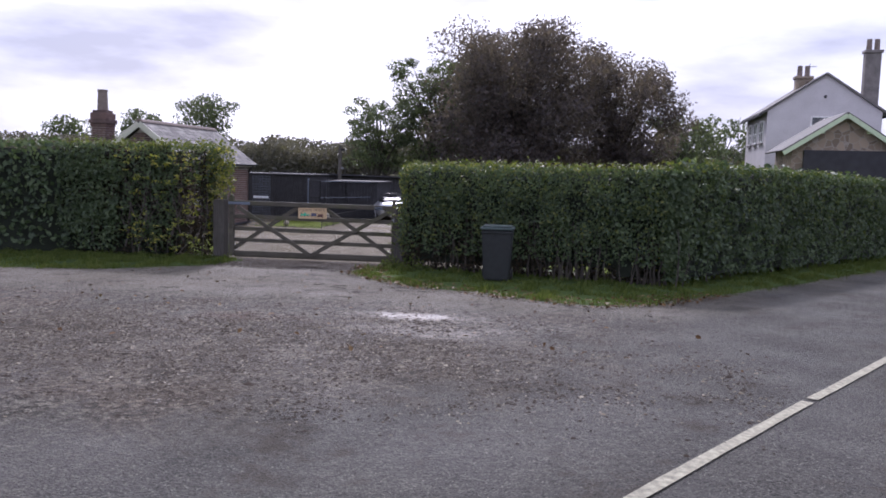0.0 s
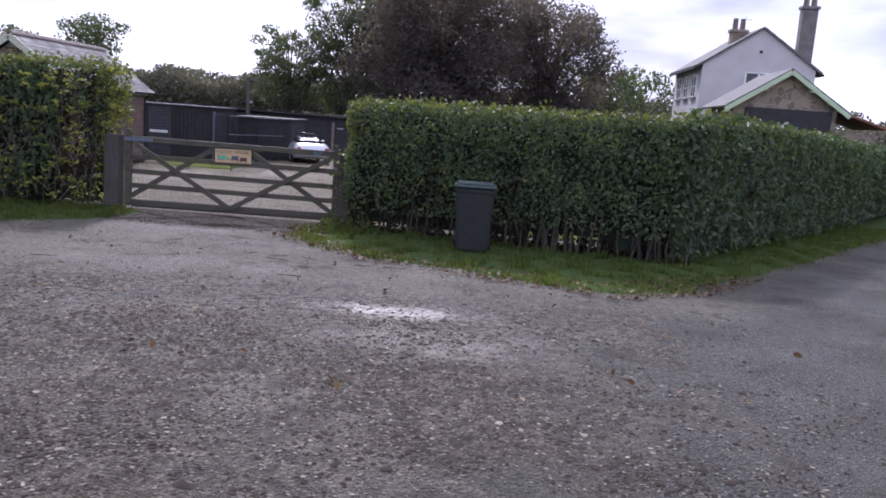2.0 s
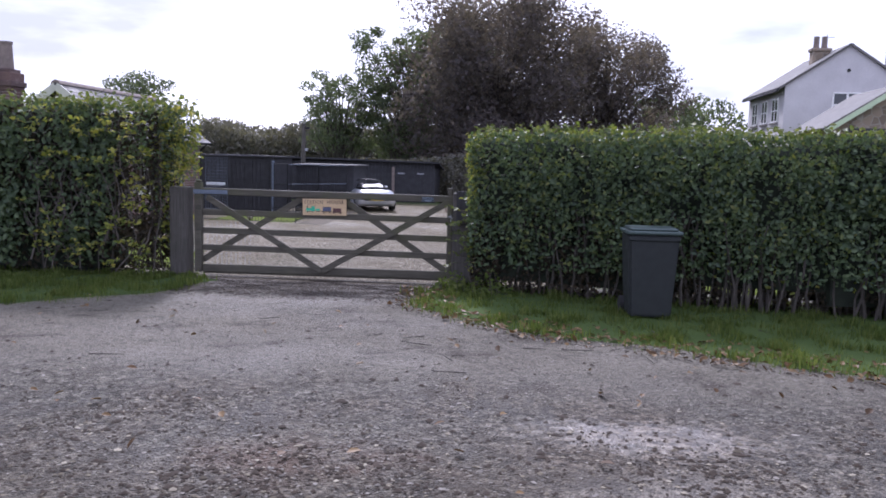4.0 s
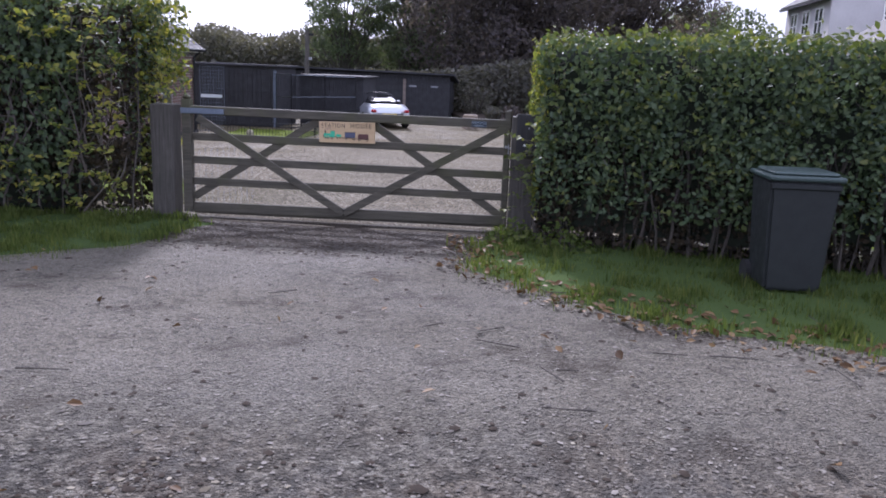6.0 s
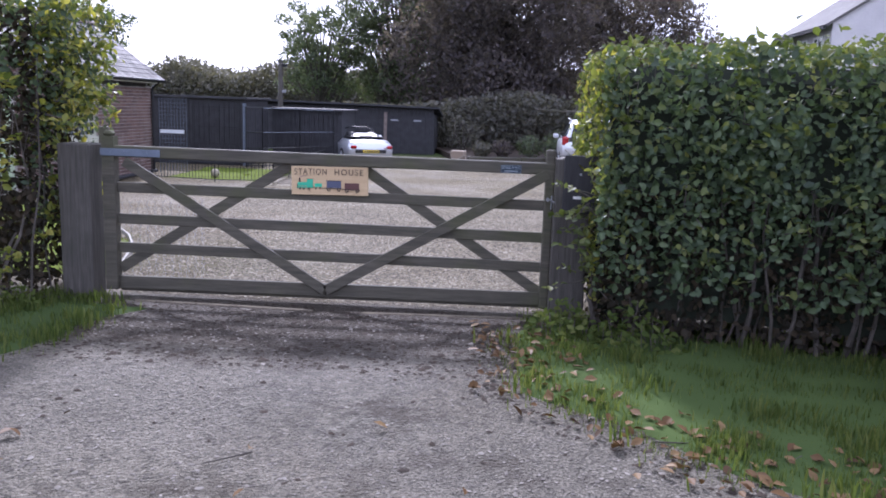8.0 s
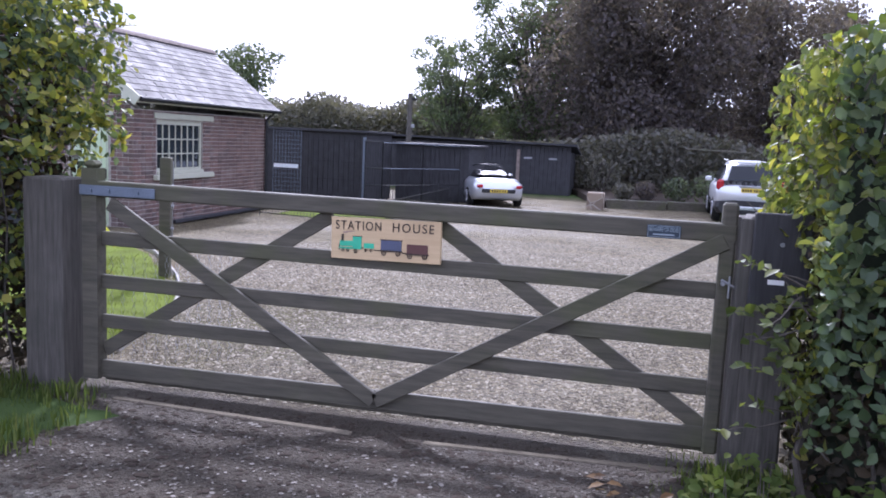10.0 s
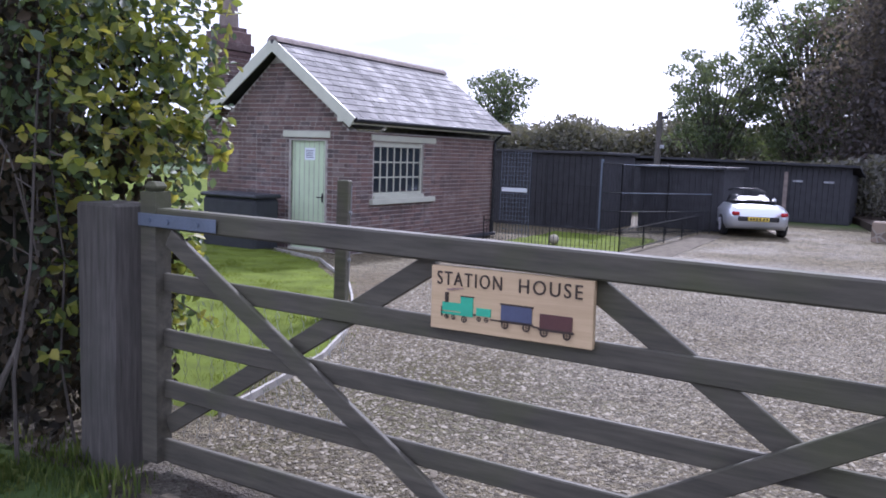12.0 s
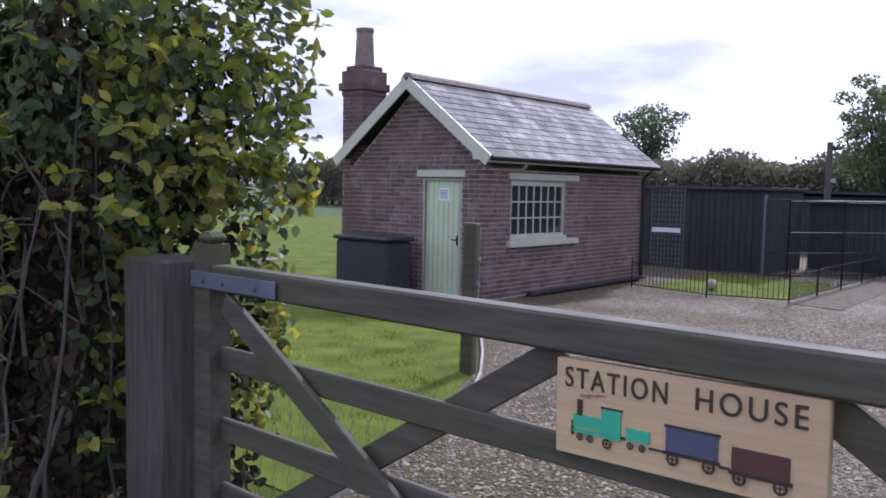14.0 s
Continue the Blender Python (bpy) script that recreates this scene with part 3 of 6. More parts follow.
def grass_patch(name, outline, sheet, blade, per_m2, height, lift, label, near=None):
    bm = B()
    ring = []
    for (x, y), (x2, y2) in zip(outline, outline[1:] + outline[:1]):
        k = max(1, min(40, int(math.hypot(x2 - x, y2 - y) / 0.22)))
        for i in range(k):
            qx, qy = x + (x2 - x) * i / k, y + (y2 - y) * i / k
            ring.append((qx + 0.13 * noise.noise((qx * 1.3, qy * 1.3, 2)) + 0.06 * noise.noise((qx * 5, qy * 5, 4)), qy + 0.13 * noise.noise((qx * 1.3, qy * 1.3, 8)) + 0.06 * noise.noise((qx * 5, qy * 5, 6))))
    n = len(ring)
    area = sum(ring[i][0] * ring[(i + 1) % n][1] - ring[(i + 1) % n][0] * ring[i][1] for i in range(n))
    sg = 1 if area > 0 else -1
    rim = [bm.verts.new((x, y, gz(x, y) - 0.02)) for x, y in ring]
    inner = []
    for i, (x, y) in enumerate(ring):
        a, b = ring[i - 1], ring[(i + 1) % n]
        d = Vector((b[0] - a[0], b[1] - a[1], 0)).normalized()
        inner.append(bm.verts.new((x - d.y * sg * 0.16, y + d.x * sg * 0.16, gz(x, y) + 0.012 + lift * 0.2)))
    for i in range(n):
        bm.faces.new((rim[i], rim[(i + 1) % n], inner[(i + 1) % n], inner[i]))
    bm.faces.new(inner)
    bmesh.ops.triangulate(bm, faces=bm.faces)
    ob = solo(name, bm, sheet, label, "grass", kind="structure")
    if near is not None:
        cx, cy, cr = near
        ring8 = [(cx - cr, cy - cr), (cx + cr, cy - cr), (cx + cr, cy + cr), (cx - cr, cy + cr)]
        x, y = scatter(ring8, per_m2)
        ok = inside(x, y, outline)
        x, y = x[ok], y[ok]
    else:
        x, y = scatter(outline, per_m2)
    if near is not None:
        k = np.hypot(x - near[0], y - near[1]) < near[2]
        x, y = x[k], y[k]
    keep = np.array([noise.noise((a * 1.8, b * 1.8, 3)) for a, b in zip(x, y)]) + RNG.uniform(-0.6, 0.5, len(x)) > 0
    x, y = x[keep], y[keep]
    edge = RNG.normal(0, 0.1, (len(x), 2))
    at = np.stack([x + edge[:, 0], y + edge[:, 1], ground_z(x, y) + lift * 0.3], 1)
    tagged(new(name + "_blades", grass_mesh(name + "_blades", at, height, blade)), label, "grass", kind="stuff")


grass_patch("grass_verge", VERGE_R, "grass_sheet", "blade", 3000, 0.055, 0.02, "rough damp grass verge along the clipped hedge", (-1, 13, 14))
grass_patch("grass_verge_far", VERGE_L, "grass_sheet", "blade", 4200, 0.06, 0.02, "thin shaded grass verge under the hedge", (-9, 13, 8))
grass_patch("lawn", LAWN, "lawn_sheet", "lawn_blade", 3400, 0.02, 0.06, "short mown bright green lawn beside the brick hut", (-12, 17, 8.5))


GARDEN = [(-3.2, 14.8), (0.2, 14.0), (6.2, 23.2), (13.2, 33.4), (9, 42), (-0.2, 37), (-0.6, 29), (-2.2, 25)]
grass_patch("garden_lawn", GARDEN, "lawn_sheet", "lawn_blade", 60, 0.06, 0.06, "shaded garden grass behind the clipped hedge")


# ---- hedges ----
def ramp_noise(p, f=1.1):
    return noise.noise((p[0] * f, p[1] * f, p[2] * f))


def hedge_core(bm, path, half, z0, z1):
    """A lumpy inner body along a path of (x, y)."""
    rows = []
    n = len(path)
    for i, p in enumerate(path):
        p = Vector((*p, 0))
        d = (Vector((*path[min(i + 1, n - 1)], 0)) - Vector((*path[max(i - 1, 0)], 0))).normalized()
        s = Vector((d.y, -d.x, 0))
        row = []
        for off, z in ((half, z0), (half, (z0 + z1) / 2), (half, z1 - 0.12), (half - 0.12, z1), (-half + 0.12, z1), (-half, z1 - 0.12), (-half, (z0 + z1) / 2), (-half, z0)):
            q = p + s * (off + 0.05 * ramp_noise((p.x, p.y, z), 2.3))
            row.append(bm.verts.new((q.x, q.y, gz(q.x, q.y) + z + 0.04 * ramp_noise((p.x, p.y, z + 9), 2.1))))
        if rows:
            for a in range(7):
                bm.faces.new((rows[-1][a], row[a], row[a + 1], rows[-1][a + 1]))
        rows.append(row)
    bm.faces.new(rows[0])
    bm.faces.new(rows[-1][::-1])


def dense(path, step):
    out = []
    for a, b in zip(path, path[1:]):
        a, b = Vector(a), Vector(b)
        k = max(1, int((b - a).length / step))
        out += [tuple(a.lerp(b, i / k)) for i in range(k)]
    return out + [tuple(path[-1])]


def face_leaves(a, b, z0, z1, count, depth=0.14, thin_below=1.0):
    """Places on an upright face from a to b whose outside is on the right of the way from a to b."""
    a, b = np.array(a, float), np.array(b, float)
    d = (b - a) / np.linalg.norm(b - a)
    o = np.array([d[1], -d[0]])
    u, w = RNG.uniform(0, 1, count), RNG.uniform(0, 1, count)
    z = z0 + (z1 - z0) * w
    keep = RNG.uniform(0, 1, count) < np.clip(0.3 + (z - z0) / thin_below, 0.25, 1)
    # uneven growth in soft clumps
    p = a[None] + u[:, None] * (b - a)[None]
    lump = np.array([noise.noise((q[0] * 2.4, q[1] * 2.4, h * 2.4)) for q, h in zip(p, z)])
    keep &= RNG.uniform(-0.75, 0.6, count) < lump + 0.25
    off = RNG.exponential(depth * 0.5, count) * -1 + 0.09 * lump + RNG.normal(0, 0.025, count) + 0.05
    p = p + off[:, None] * o[None]
    at = np.stack([p[:, 0], p[:, 1], z + ground_z(p[:, 0], p[:, 1])], 1)[keep]
    nr = np.tile(np.array([o[0], o[1], 0.25]), (len(at), 1))
    return at, nr


def top_leaves(quad, z, count, rough=0.05):
    x, y = scatter(quad, count)
    lump = np.array([noise.noise((a * 2.4, b * 2.4, 3)) for a, b in zip(x, y)])
    at = np.stack([x, y, z + ground_z(x, y) + RNG.normal(0, rough, len(x)) + 0.05 * lump], 1)
    return at, np.tile(np.array([0, 0, 1.0]), (len(at), 1))


def join_leaves(*sets):
    return np.concatenate([s[0] for s in sets]), np.concatenate([s[1] for s in sets])


def stems(bm, path, z1, count, r=0.02, wander=0.2):
    path = dense(path, 0.3)
    for i in range(count):
        x, y = random.choice(path)
        x, y = x + random.uniform(-wander, wander), y + random.uniform(-wander, wander)
        p = Vector((x, y, gz(x, y) - 0.03))
        rr = r * random.uniform(0.6, 1.5)
        k = 4
        for j in range(k):
            q = p + Vector((random.uniform(-0.08, 0.08), random.uniform(-0.08, 0.08), z1 / k))
            rod(bm, p, q, rr, rr * 0.8, 5, False)
            p, rr = q, rr * 0.8


def twigs(bm, at, nr, count, length=0.3):
    for i in RNG.integers(0, len(at), count):
        p, o = Vector(at[i]), Vector(nr[i])
        d = Vector((random.gauss(0, 0.5), random.gauss(0, 0.5), random.uniform(0.1, 1.0))) + o * 0.6
        p = p - o * 0.15
        q = p + d.normalized() * length * random.uniform(0.4, 1.0)
        mid = p.lerp(q, 0.5) + Vector((random.gauss(0, 0.03), random.gauss(0, 0.03), random.gauss(0, 0.03)))
        rod(bm, p, mid, 0.005, 0.004, 4, False)
        rod(bm, mid, q, 0.004, 0.002, 4, False)


def sprays(bm, starts, length, per, size, out, droop=0.1):
    """Side shoots with pairs of leaves; returns the leaves' places and facings."""
    at, nr = [], []
    for p in starts:
        p = Vector(p)
        d = (Vector(out) + Vector((random.gauss(0, 0.5), random.gauss(0, 0.35), random.gauss(0.1, 0.35)))).normalized()
        ln, k = length * random.uniform(0.5, 1.2), per
        q = p
        for i in range(k):
            d = (d + Vector((random.gauss(0, 0.12), random.gauss(0, 0.12), random.gauss(0.02, 0.12) - droop * 0.3))).normalized()
            r = q + d * ln / k
            rod(bm, q, r, 0.0045 * (1 - i / (k + 1)) + 0.0012, 0.0045 * (1 - (i + 1) / (k + 1)) + 0.0012, 4, False)
            s = d.cross(Vector((0, 0, 1))).normalized()
            for sg in (-1, 1):
                if i > k * 0.45 and random.random() < 0.95:
                    at.append(tuple(r + s * sg * size * 0.55 + Vector((0, 0, random.uniform(-0.015, 0.02)))))
                    nr.append((random.gauss(0, 0.3) + out[0] * 0.3, random.gauss(0, 0.3) + out[1] * 0.3, 0.9))
            q = r
        at.append(tuple(q + d * size * 0.4))
        nr.append((0, 0, 1))
    return np.array(at), np.array(nr)


H_R, H_L = 2.1, 2.4
# beside the lane: face to the forecourt, then bending along the lane
right = thing("hedge", pose(0, 0, 0), "clipped dark green hedge with leggy stems along the lane", "hedge")
# added near-black bodies stand in for the hedge's dark inside
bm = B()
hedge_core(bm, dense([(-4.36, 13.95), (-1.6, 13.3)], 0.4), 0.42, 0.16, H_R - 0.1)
part("inner_growth", bm, "core", right, "near-black inner body with the hedge's shade painted in")
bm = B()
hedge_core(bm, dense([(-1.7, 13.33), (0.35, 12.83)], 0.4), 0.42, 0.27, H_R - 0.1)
part("inner_growth", bm, "core", right, "near-black inner body with the hedge's shade painted in")
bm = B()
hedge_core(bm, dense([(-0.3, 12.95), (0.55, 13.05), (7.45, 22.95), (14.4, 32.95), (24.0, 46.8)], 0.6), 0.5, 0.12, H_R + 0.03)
part("inner_growth", bm, "core", right, "near-black inner body with the hedge's shade painted in")
bm = B()
stems(bm, [(-4.3, 13.6), (-1.6, 12.95)], 1.2, 90, 0.016)
stems(bm, [(-1.6, 13.0), (0.6, 12.45)], 1.1, 130, 0.018, 0.35)
stems(bm, [(0.6, 12.5), (6.9, 21.6)], 0.9, 50, 0.016)
tagged(part("stem_growth", bm, "bark", right, "bare lower stems"), kind="stuff")
A = join_leaves(face_leaves((-4.55, 13.25), (0.55, 12.03), 0.36, H_R, 18500, 0.22, 1.1))
# top leaves in the lighter colour, painted as catching the sun
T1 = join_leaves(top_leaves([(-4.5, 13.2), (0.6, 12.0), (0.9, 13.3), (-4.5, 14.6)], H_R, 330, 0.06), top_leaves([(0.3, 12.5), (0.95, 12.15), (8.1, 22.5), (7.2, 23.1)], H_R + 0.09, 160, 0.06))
part("top_growth", leaf_mesh("top_growth", *T1, 0.07, "hedge_top"), "hedge_top", right, "clipped top in lighter yellow-green leaves, sun painted in")
part("foliage", leaf_mesh("foliage", *A, 0.06, "hedge"), "hedge", right)
# dark leaves low on the faces: the hedge's inner shade as colour
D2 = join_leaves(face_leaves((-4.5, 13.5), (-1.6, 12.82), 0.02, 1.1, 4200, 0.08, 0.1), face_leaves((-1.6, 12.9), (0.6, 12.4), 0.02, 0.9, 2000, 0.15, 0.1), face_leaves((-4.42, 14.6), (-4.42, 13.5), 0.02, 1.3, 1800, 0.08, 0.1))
part("dry_inner_growth", leaf_mesh("dry_inner_growth", *D2, 0.06, "dead_leaf"), "dead_leaf", right, "dark brown inner leaves with the hedge's shade painted in")
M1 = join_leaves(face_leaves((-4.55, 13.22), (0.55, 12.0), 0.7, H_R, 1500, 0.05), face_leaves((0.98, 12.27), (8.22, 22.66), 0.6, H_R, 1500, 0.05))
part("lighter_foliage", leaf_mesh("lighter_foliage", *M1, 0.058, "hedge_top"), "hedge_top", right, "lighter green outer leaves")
A2 = join_leaves(face_leaves((0.55, 12.03), (0.95, 12.3), 0.12, H_R, 3600), face_leaves((0.95, 12.3), (8.2, 22.7), 0.12, H_R + 0.1, 19000))
part("foliage", leaf_mesh("foliage", *A2, 0.085, "hedge"), "hedge", right)
A3 = join_leaves(face_leaves((8.2, 22.7), (24.7, 46.4), 0.3, H_R + 0.15, 13000), top_leaves([(0.5, 12.6), (1.0, 12.4), (24.6, 46.3), (23.8, 47.0)], H_R + 0.12, 110))
part("foliage", leaf_mesh("foliage", *A3, 0.14, "hedge"), "hedge", right)
# pale leaves painted as light poking through the hedge's foot
G1 = face_leaves((-1.7, 12.8), (0.5, 12.3), 0.25, 1.0, 420, 0.25)
part("glinting_foliage", leaf_mesh("glinting_foliage", *G1, 0.06, "hedge_sun"), "hedge_sun", right, "pale yellow-green leaves painted as glints of light low in the hedge")
# hedge end by the gate: sun on it painted with paler leaf colours
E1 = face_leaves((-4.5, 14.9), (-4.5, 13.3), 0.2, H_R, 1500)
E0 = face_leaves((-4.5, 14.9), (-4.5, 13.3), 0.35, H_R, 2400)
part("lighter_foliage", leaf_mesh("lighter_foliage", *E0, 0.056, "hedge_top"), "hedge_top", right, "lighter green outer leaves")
part("yellowing_foliage", leaf_mesh("yellowing_foliage", *E1, 0.06, "hedge_sun"), "hedge_sun", right, "yellow-green leaves with sunlight painted in")
bm = B()
starts = [(random.uniform(-4.6, -4.35), random.uniform(13.45, 13.75), z) for z in RNG.uniform(0.35, 1.05, 26)]
S0 = sprays(bm, starts, 0.3, 6, 0.065, (-0.5, -0.75, 0.1))
starts = [(x, 13.3 - 0.24 * (x + 4.5), z) for x, z in zip(RNG.uniform(-4.5, -2.2, 60), RNG.uniform(0.3, 1.9, 60))]
S4 = sprays(bm, starts, 0.2, 5, 0.06, (-0.2, -0.9, 0.05))
part("lighter_foliage", leaf_mesh("lighter_foliage", *join_leaves(S0, S4), 0.062, "hedge_top", 0.45), "hedge_top", right, "leafy side shoots")
twigs(bm, *E1, 120)
twigs(bm, *A, 160, 0.2)
tagged(part("twig_growth", bm, "twig", right), kind="stuff")

left = thing("hedge", pose(0, 0, 0), "tall clipped hedge with sunlight painted into its yellow-green leaves, beside the gate post", "hedge")
# same near-black filler body, painted as inner shade
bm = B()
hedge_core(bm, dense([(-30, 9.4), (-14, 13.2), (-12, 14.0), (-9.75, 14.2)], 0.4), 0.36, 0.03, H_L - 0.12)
part("inner_growth", bm, "core", left, "near-black inner body with the hedge's shade painted in")
bm = B()
stems(bm, [(-12, 13.7), (-9.2, 13.8)], 2.0, 20, 0.011, 0.25)
tagged(part("stem_growth", bm, "bark", left, "bare lower stems"), kind="stuff")
A4 = join_leaves(face_leaves((-12.2, 13.35), (-10.8, 13.39), 0.12, H_L, 5400), face_leaves((-10.8, 13.39), (-9.5, 13.44), 0.2, H_L, 2300, 0.4), face_leaves((-10.3, 13.5), (-9.45, 13.6), 0.1, H_L, 700, 0.3, 0.4), face_leaves((-10.2, 13.6), (-9.05, 13.65), 1.6, H_L, 900, 0.2))
# layers of dark leaves that paint the shade behind the outer growth
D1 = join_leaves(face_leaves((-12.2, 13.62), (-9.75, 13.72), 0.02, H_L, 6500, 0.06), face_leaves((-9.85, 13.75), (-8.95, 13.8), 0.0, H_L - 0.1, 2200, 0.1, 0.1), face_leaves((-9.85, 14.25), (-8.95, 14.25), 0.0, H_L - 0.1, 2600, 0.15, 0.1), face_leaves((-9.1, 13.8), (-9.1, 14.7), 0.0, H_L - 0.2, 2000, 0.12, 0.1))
part("dry_inner_growth", leaf_mesh("dry_inner_growth", *D1, 0.065, "dead_leaf"), "dead_leaf", left, "dark brown inner leaves with the hedge's shade painted in")
A6 = join_leaves(face_leaves((-9.0, 13.75), (-9.0, 14.75), 0.3, H_L, 1100), face_leaves((-8.76, 13.7), (-8.76, 14.75), 1.36, H_L, 1000, 0.3), face_leaves((-9.2, 13.55), (-8.72, 13.62), 1.5, H_L, 260, 0.25))
part("foliage", leaf_mesh("foliage", *A6, 0.056, "hedge"), "hedge", left)
# sun along this top is painted by the lighter leaf colour
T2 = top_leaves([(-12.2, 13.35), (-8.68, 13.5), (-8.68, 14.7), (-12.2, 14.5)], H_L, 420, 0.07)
part("top_growth", leaf_mesh("top_growth", *T2, 0.07, "hedge_top"), "hedge_top", left, "clipped top in lighter yellow-green leaves, sun painted in")
part("foliage", leaf_mesh("foliage", *A4, 0.075, "hedge"), "hedge", left)
A5 = join_leaves(face_leaves((-30, 8.7), (-12.2, 13.2), 0.2, H_L, 11000), top_leaves([(-30, 8.7), (-12.2, 13.2), (-12.2, 14.3), (-30, 10)], H_L, 90))
part("foliage", leaf_mesh("foliage", *A5, 0.12, "hedge"), "hedge", left)

# end face and side shoots take the leaf colour with sunlight painted in
E2 = join_leaves(face_leaves((-8.98, 13.8), (-8.98, 14.75), 0.4, H_L, 500), face_leaves((-8.72, 13.65), (-8.72, 14.75), 1.36, H_L, 520, 0.2))
bm = B()
starts = [(random.uniform(-10.6, -9.05), random.uniform(13.3, 13.55), z) for z in RNG.uniform(0.15, 2.3, 76)]
S1 = sprays(bm, starts, 0.3, 6, 0.07, (0.1, -0.9, 0.15))
starts = [(random.uniform(-9.2, -9.05), random.uniform(13.85, 14.75), z) for z in RNG.uniform(0.3, 2.3, 80)]
starts += [(random.uniform(-8.95, -8.8), random.uniform(13.7, 14.7), z) for z in RNG.uniform(1.4, 2.35, 50)]
S2 = sprays(bm, starts, 0.24, 6, 0.07, (0.9, -0.2, 0.1))
starts = [(random.uniform(-9.5, -9.0), random.uniform(13.35, 13.65), z) for z in RNG.uniform(0.2, 2.2, 42)]
S3 = sprays(bm, starts, 0.26, 6, 0.065, (0.35, -0.7, 0.15))
tagged(part("shoot_growth", bm, "twig", left), kind="stuff")
part("yellowing_foliage", leaf_mesh("yellowing_foliage", *join_leaves(E2, S1, S2, S3), 0.07, "hedge_sun", 0.45), "hedge_sun", left, "yellow-green leaves with sunlight painted in")
# bare crooked stems showing through the leaves
bm = B()
for i in range(24):
    q = Vector((random.uniform(-10.7, -9.1), random.uniform(13.42, 13.7), random.uniform(0.0, 0.9)))
    d, r = Vector((random.uniform(-0.5, 0.5), 0, 1)), random.uniform(0.008, 0.017)
    for j in range(9):
        d = (d + Vector((random.gauss(0, 0.42), random.gauss(0, 0.12), random.gauss(0.05, 0.14)))).normalized()
        n = q + d * random.uniform(0.14, 0.24)
        n.y = min(max(n.y, 13.45), 13.8)
        n.x = min(n.x, -9.05)
        if n.z > H_L - 0.1:
            break
        rod(bm, q, n, r, r * 0.86, 6, False)
        if random.random() < 0.45:
            e = n + Vector((random.gauss(-0.06, 0.18), random.uniform(-0.2, 0.05), random.gauss(0.08, 0.15)))
            rod(bm, n, e, r * 0.5, 0.003, 5, False)
        q, r = n, r * 0.86
tagged(part("bare_growth", bm, "twig", left, "pale bare crooked stems"), kind="stuff")


# ---- gate ----
GX0, GX1, GY = -8.455, -4.8, 14.0


def five_bar_gate():
    g = thing("field_gate", pose(0, 0, 0), "weathered five-bar timber field gate, closed across the drive", "gate")
    bm = B()
    beam(bm, (GX0 + 0.04, GY, 1.19), (GX1, GY, 1.178), 0.075, 0.093, bevel=0.008)
    part("top_rail", bm, "gate", g)
    for z in (0.892, 0.628, 0.384):
        bm = B()
        beam(bm, (GX0 + 0.04, GY + 0.014, z), (GX1 - 0.02, GY + 0.014, z - 0.012), 0.025, 0.085, bevel=0.005)
        part("rail", bm, "gate", g)
    bm = B()
    beam(bm, (GX0 + 0.04, GY + 0.014, 0.085), (GX1 - 0.02, GY + 0.014, 0.105), 0.03, 0.11, bevel=0.005)
    part("bottom_rail", bm, "gate", g)
    bm = B()
    beam(bm, (GX0 + 0.04, GY + 0.05, 0.035), (GX1 - 0.05, GY + 0.05, 0.05), 0.03, 0.06, bevel=0.005)
    part("lower_board", bm, "gate", g)
    bm = B()
    prism(bm, [(-0.05, -0.045), (0.05, -0.045), (0.05, 0.045), (-0.05, 0.045)], 0.03, 1.31)
    bmesh.ops.transform(bm, matrix=Matrix.Translation((GX0, GY, 0)), verts=bm.verts)
    box(bm, GX0 - 0.04, GX0 + 0.04, GY - 0.045, GY + 0.045, 1.31, 1.355, 0.018)
    part("hanging_stile", bm, "gate", g, "thick hinge-side stile with rounded top")
    bm = B()
    box(bm, GX1 - 0.075, GX1, GY - 0.035, GY + 0.035, 0.03, 1.33, 0.012)
    part("latch_stile", bm, "gate", g)
    mid = (GX0 + GX1) / 2 - 0.02
    yf = GY - 0.03
    for a, b, y in (((GX0 + 0.13, 1.11), (mid, 0.10), yf), ((GX1 - 0.05, 1.14), (mid, 0.10), yf), ((GX0 + 0.05, 0.20), (mid - 0.3, 1.13), GY + 0.03), ((GX1 - 0.05, 0.14), (mid + 0.3, 1.12), GY + 0.03)):
        bm = B()
        beam(bm, (a[0], y, a[1]), (b[0], y, b[1]), 0.026, 0.085, (0, 0, 1), bevel=0.004)
        part("brace", bm, "gate", g)
    bm = B()
    box(bm, GX0 - 0.06, GX0 + 0.44, GY - 0.054, GY - 0.046, 1.152, 1.212, 0.003)
    for x in (0.02, 0.14, 0.33):
        rod(bm, (GX0 + x, GY - 0.062, 1.182), (GX0 + x, GY - 0.044, 1.182), 0.012, seg=8)
    part("hinge_strap", bm, "iron", g, "blue-grey galvanised hinge strap")
    bm = B()
    rod(bm, (GX1 - 0.05, GY - 0.04, 0.93), (GX1 - 0.05, GY - 0.075, 0.93), 0.01)
    rod(bm, (GX1 - 0.06, GY - 0.07, 0.95), (GX1 + 0.04, GY - 0.07, 0.90), 0.007)
    rod(bm, (GX1 - 0.02, GY - 0.07, 0.97), (GX1 - 0.02, GY - 0.07, 0.86), 0.006)
    part("latch", bm, "steel", g, "small bright steel latch and chain")


five_bar_gate()


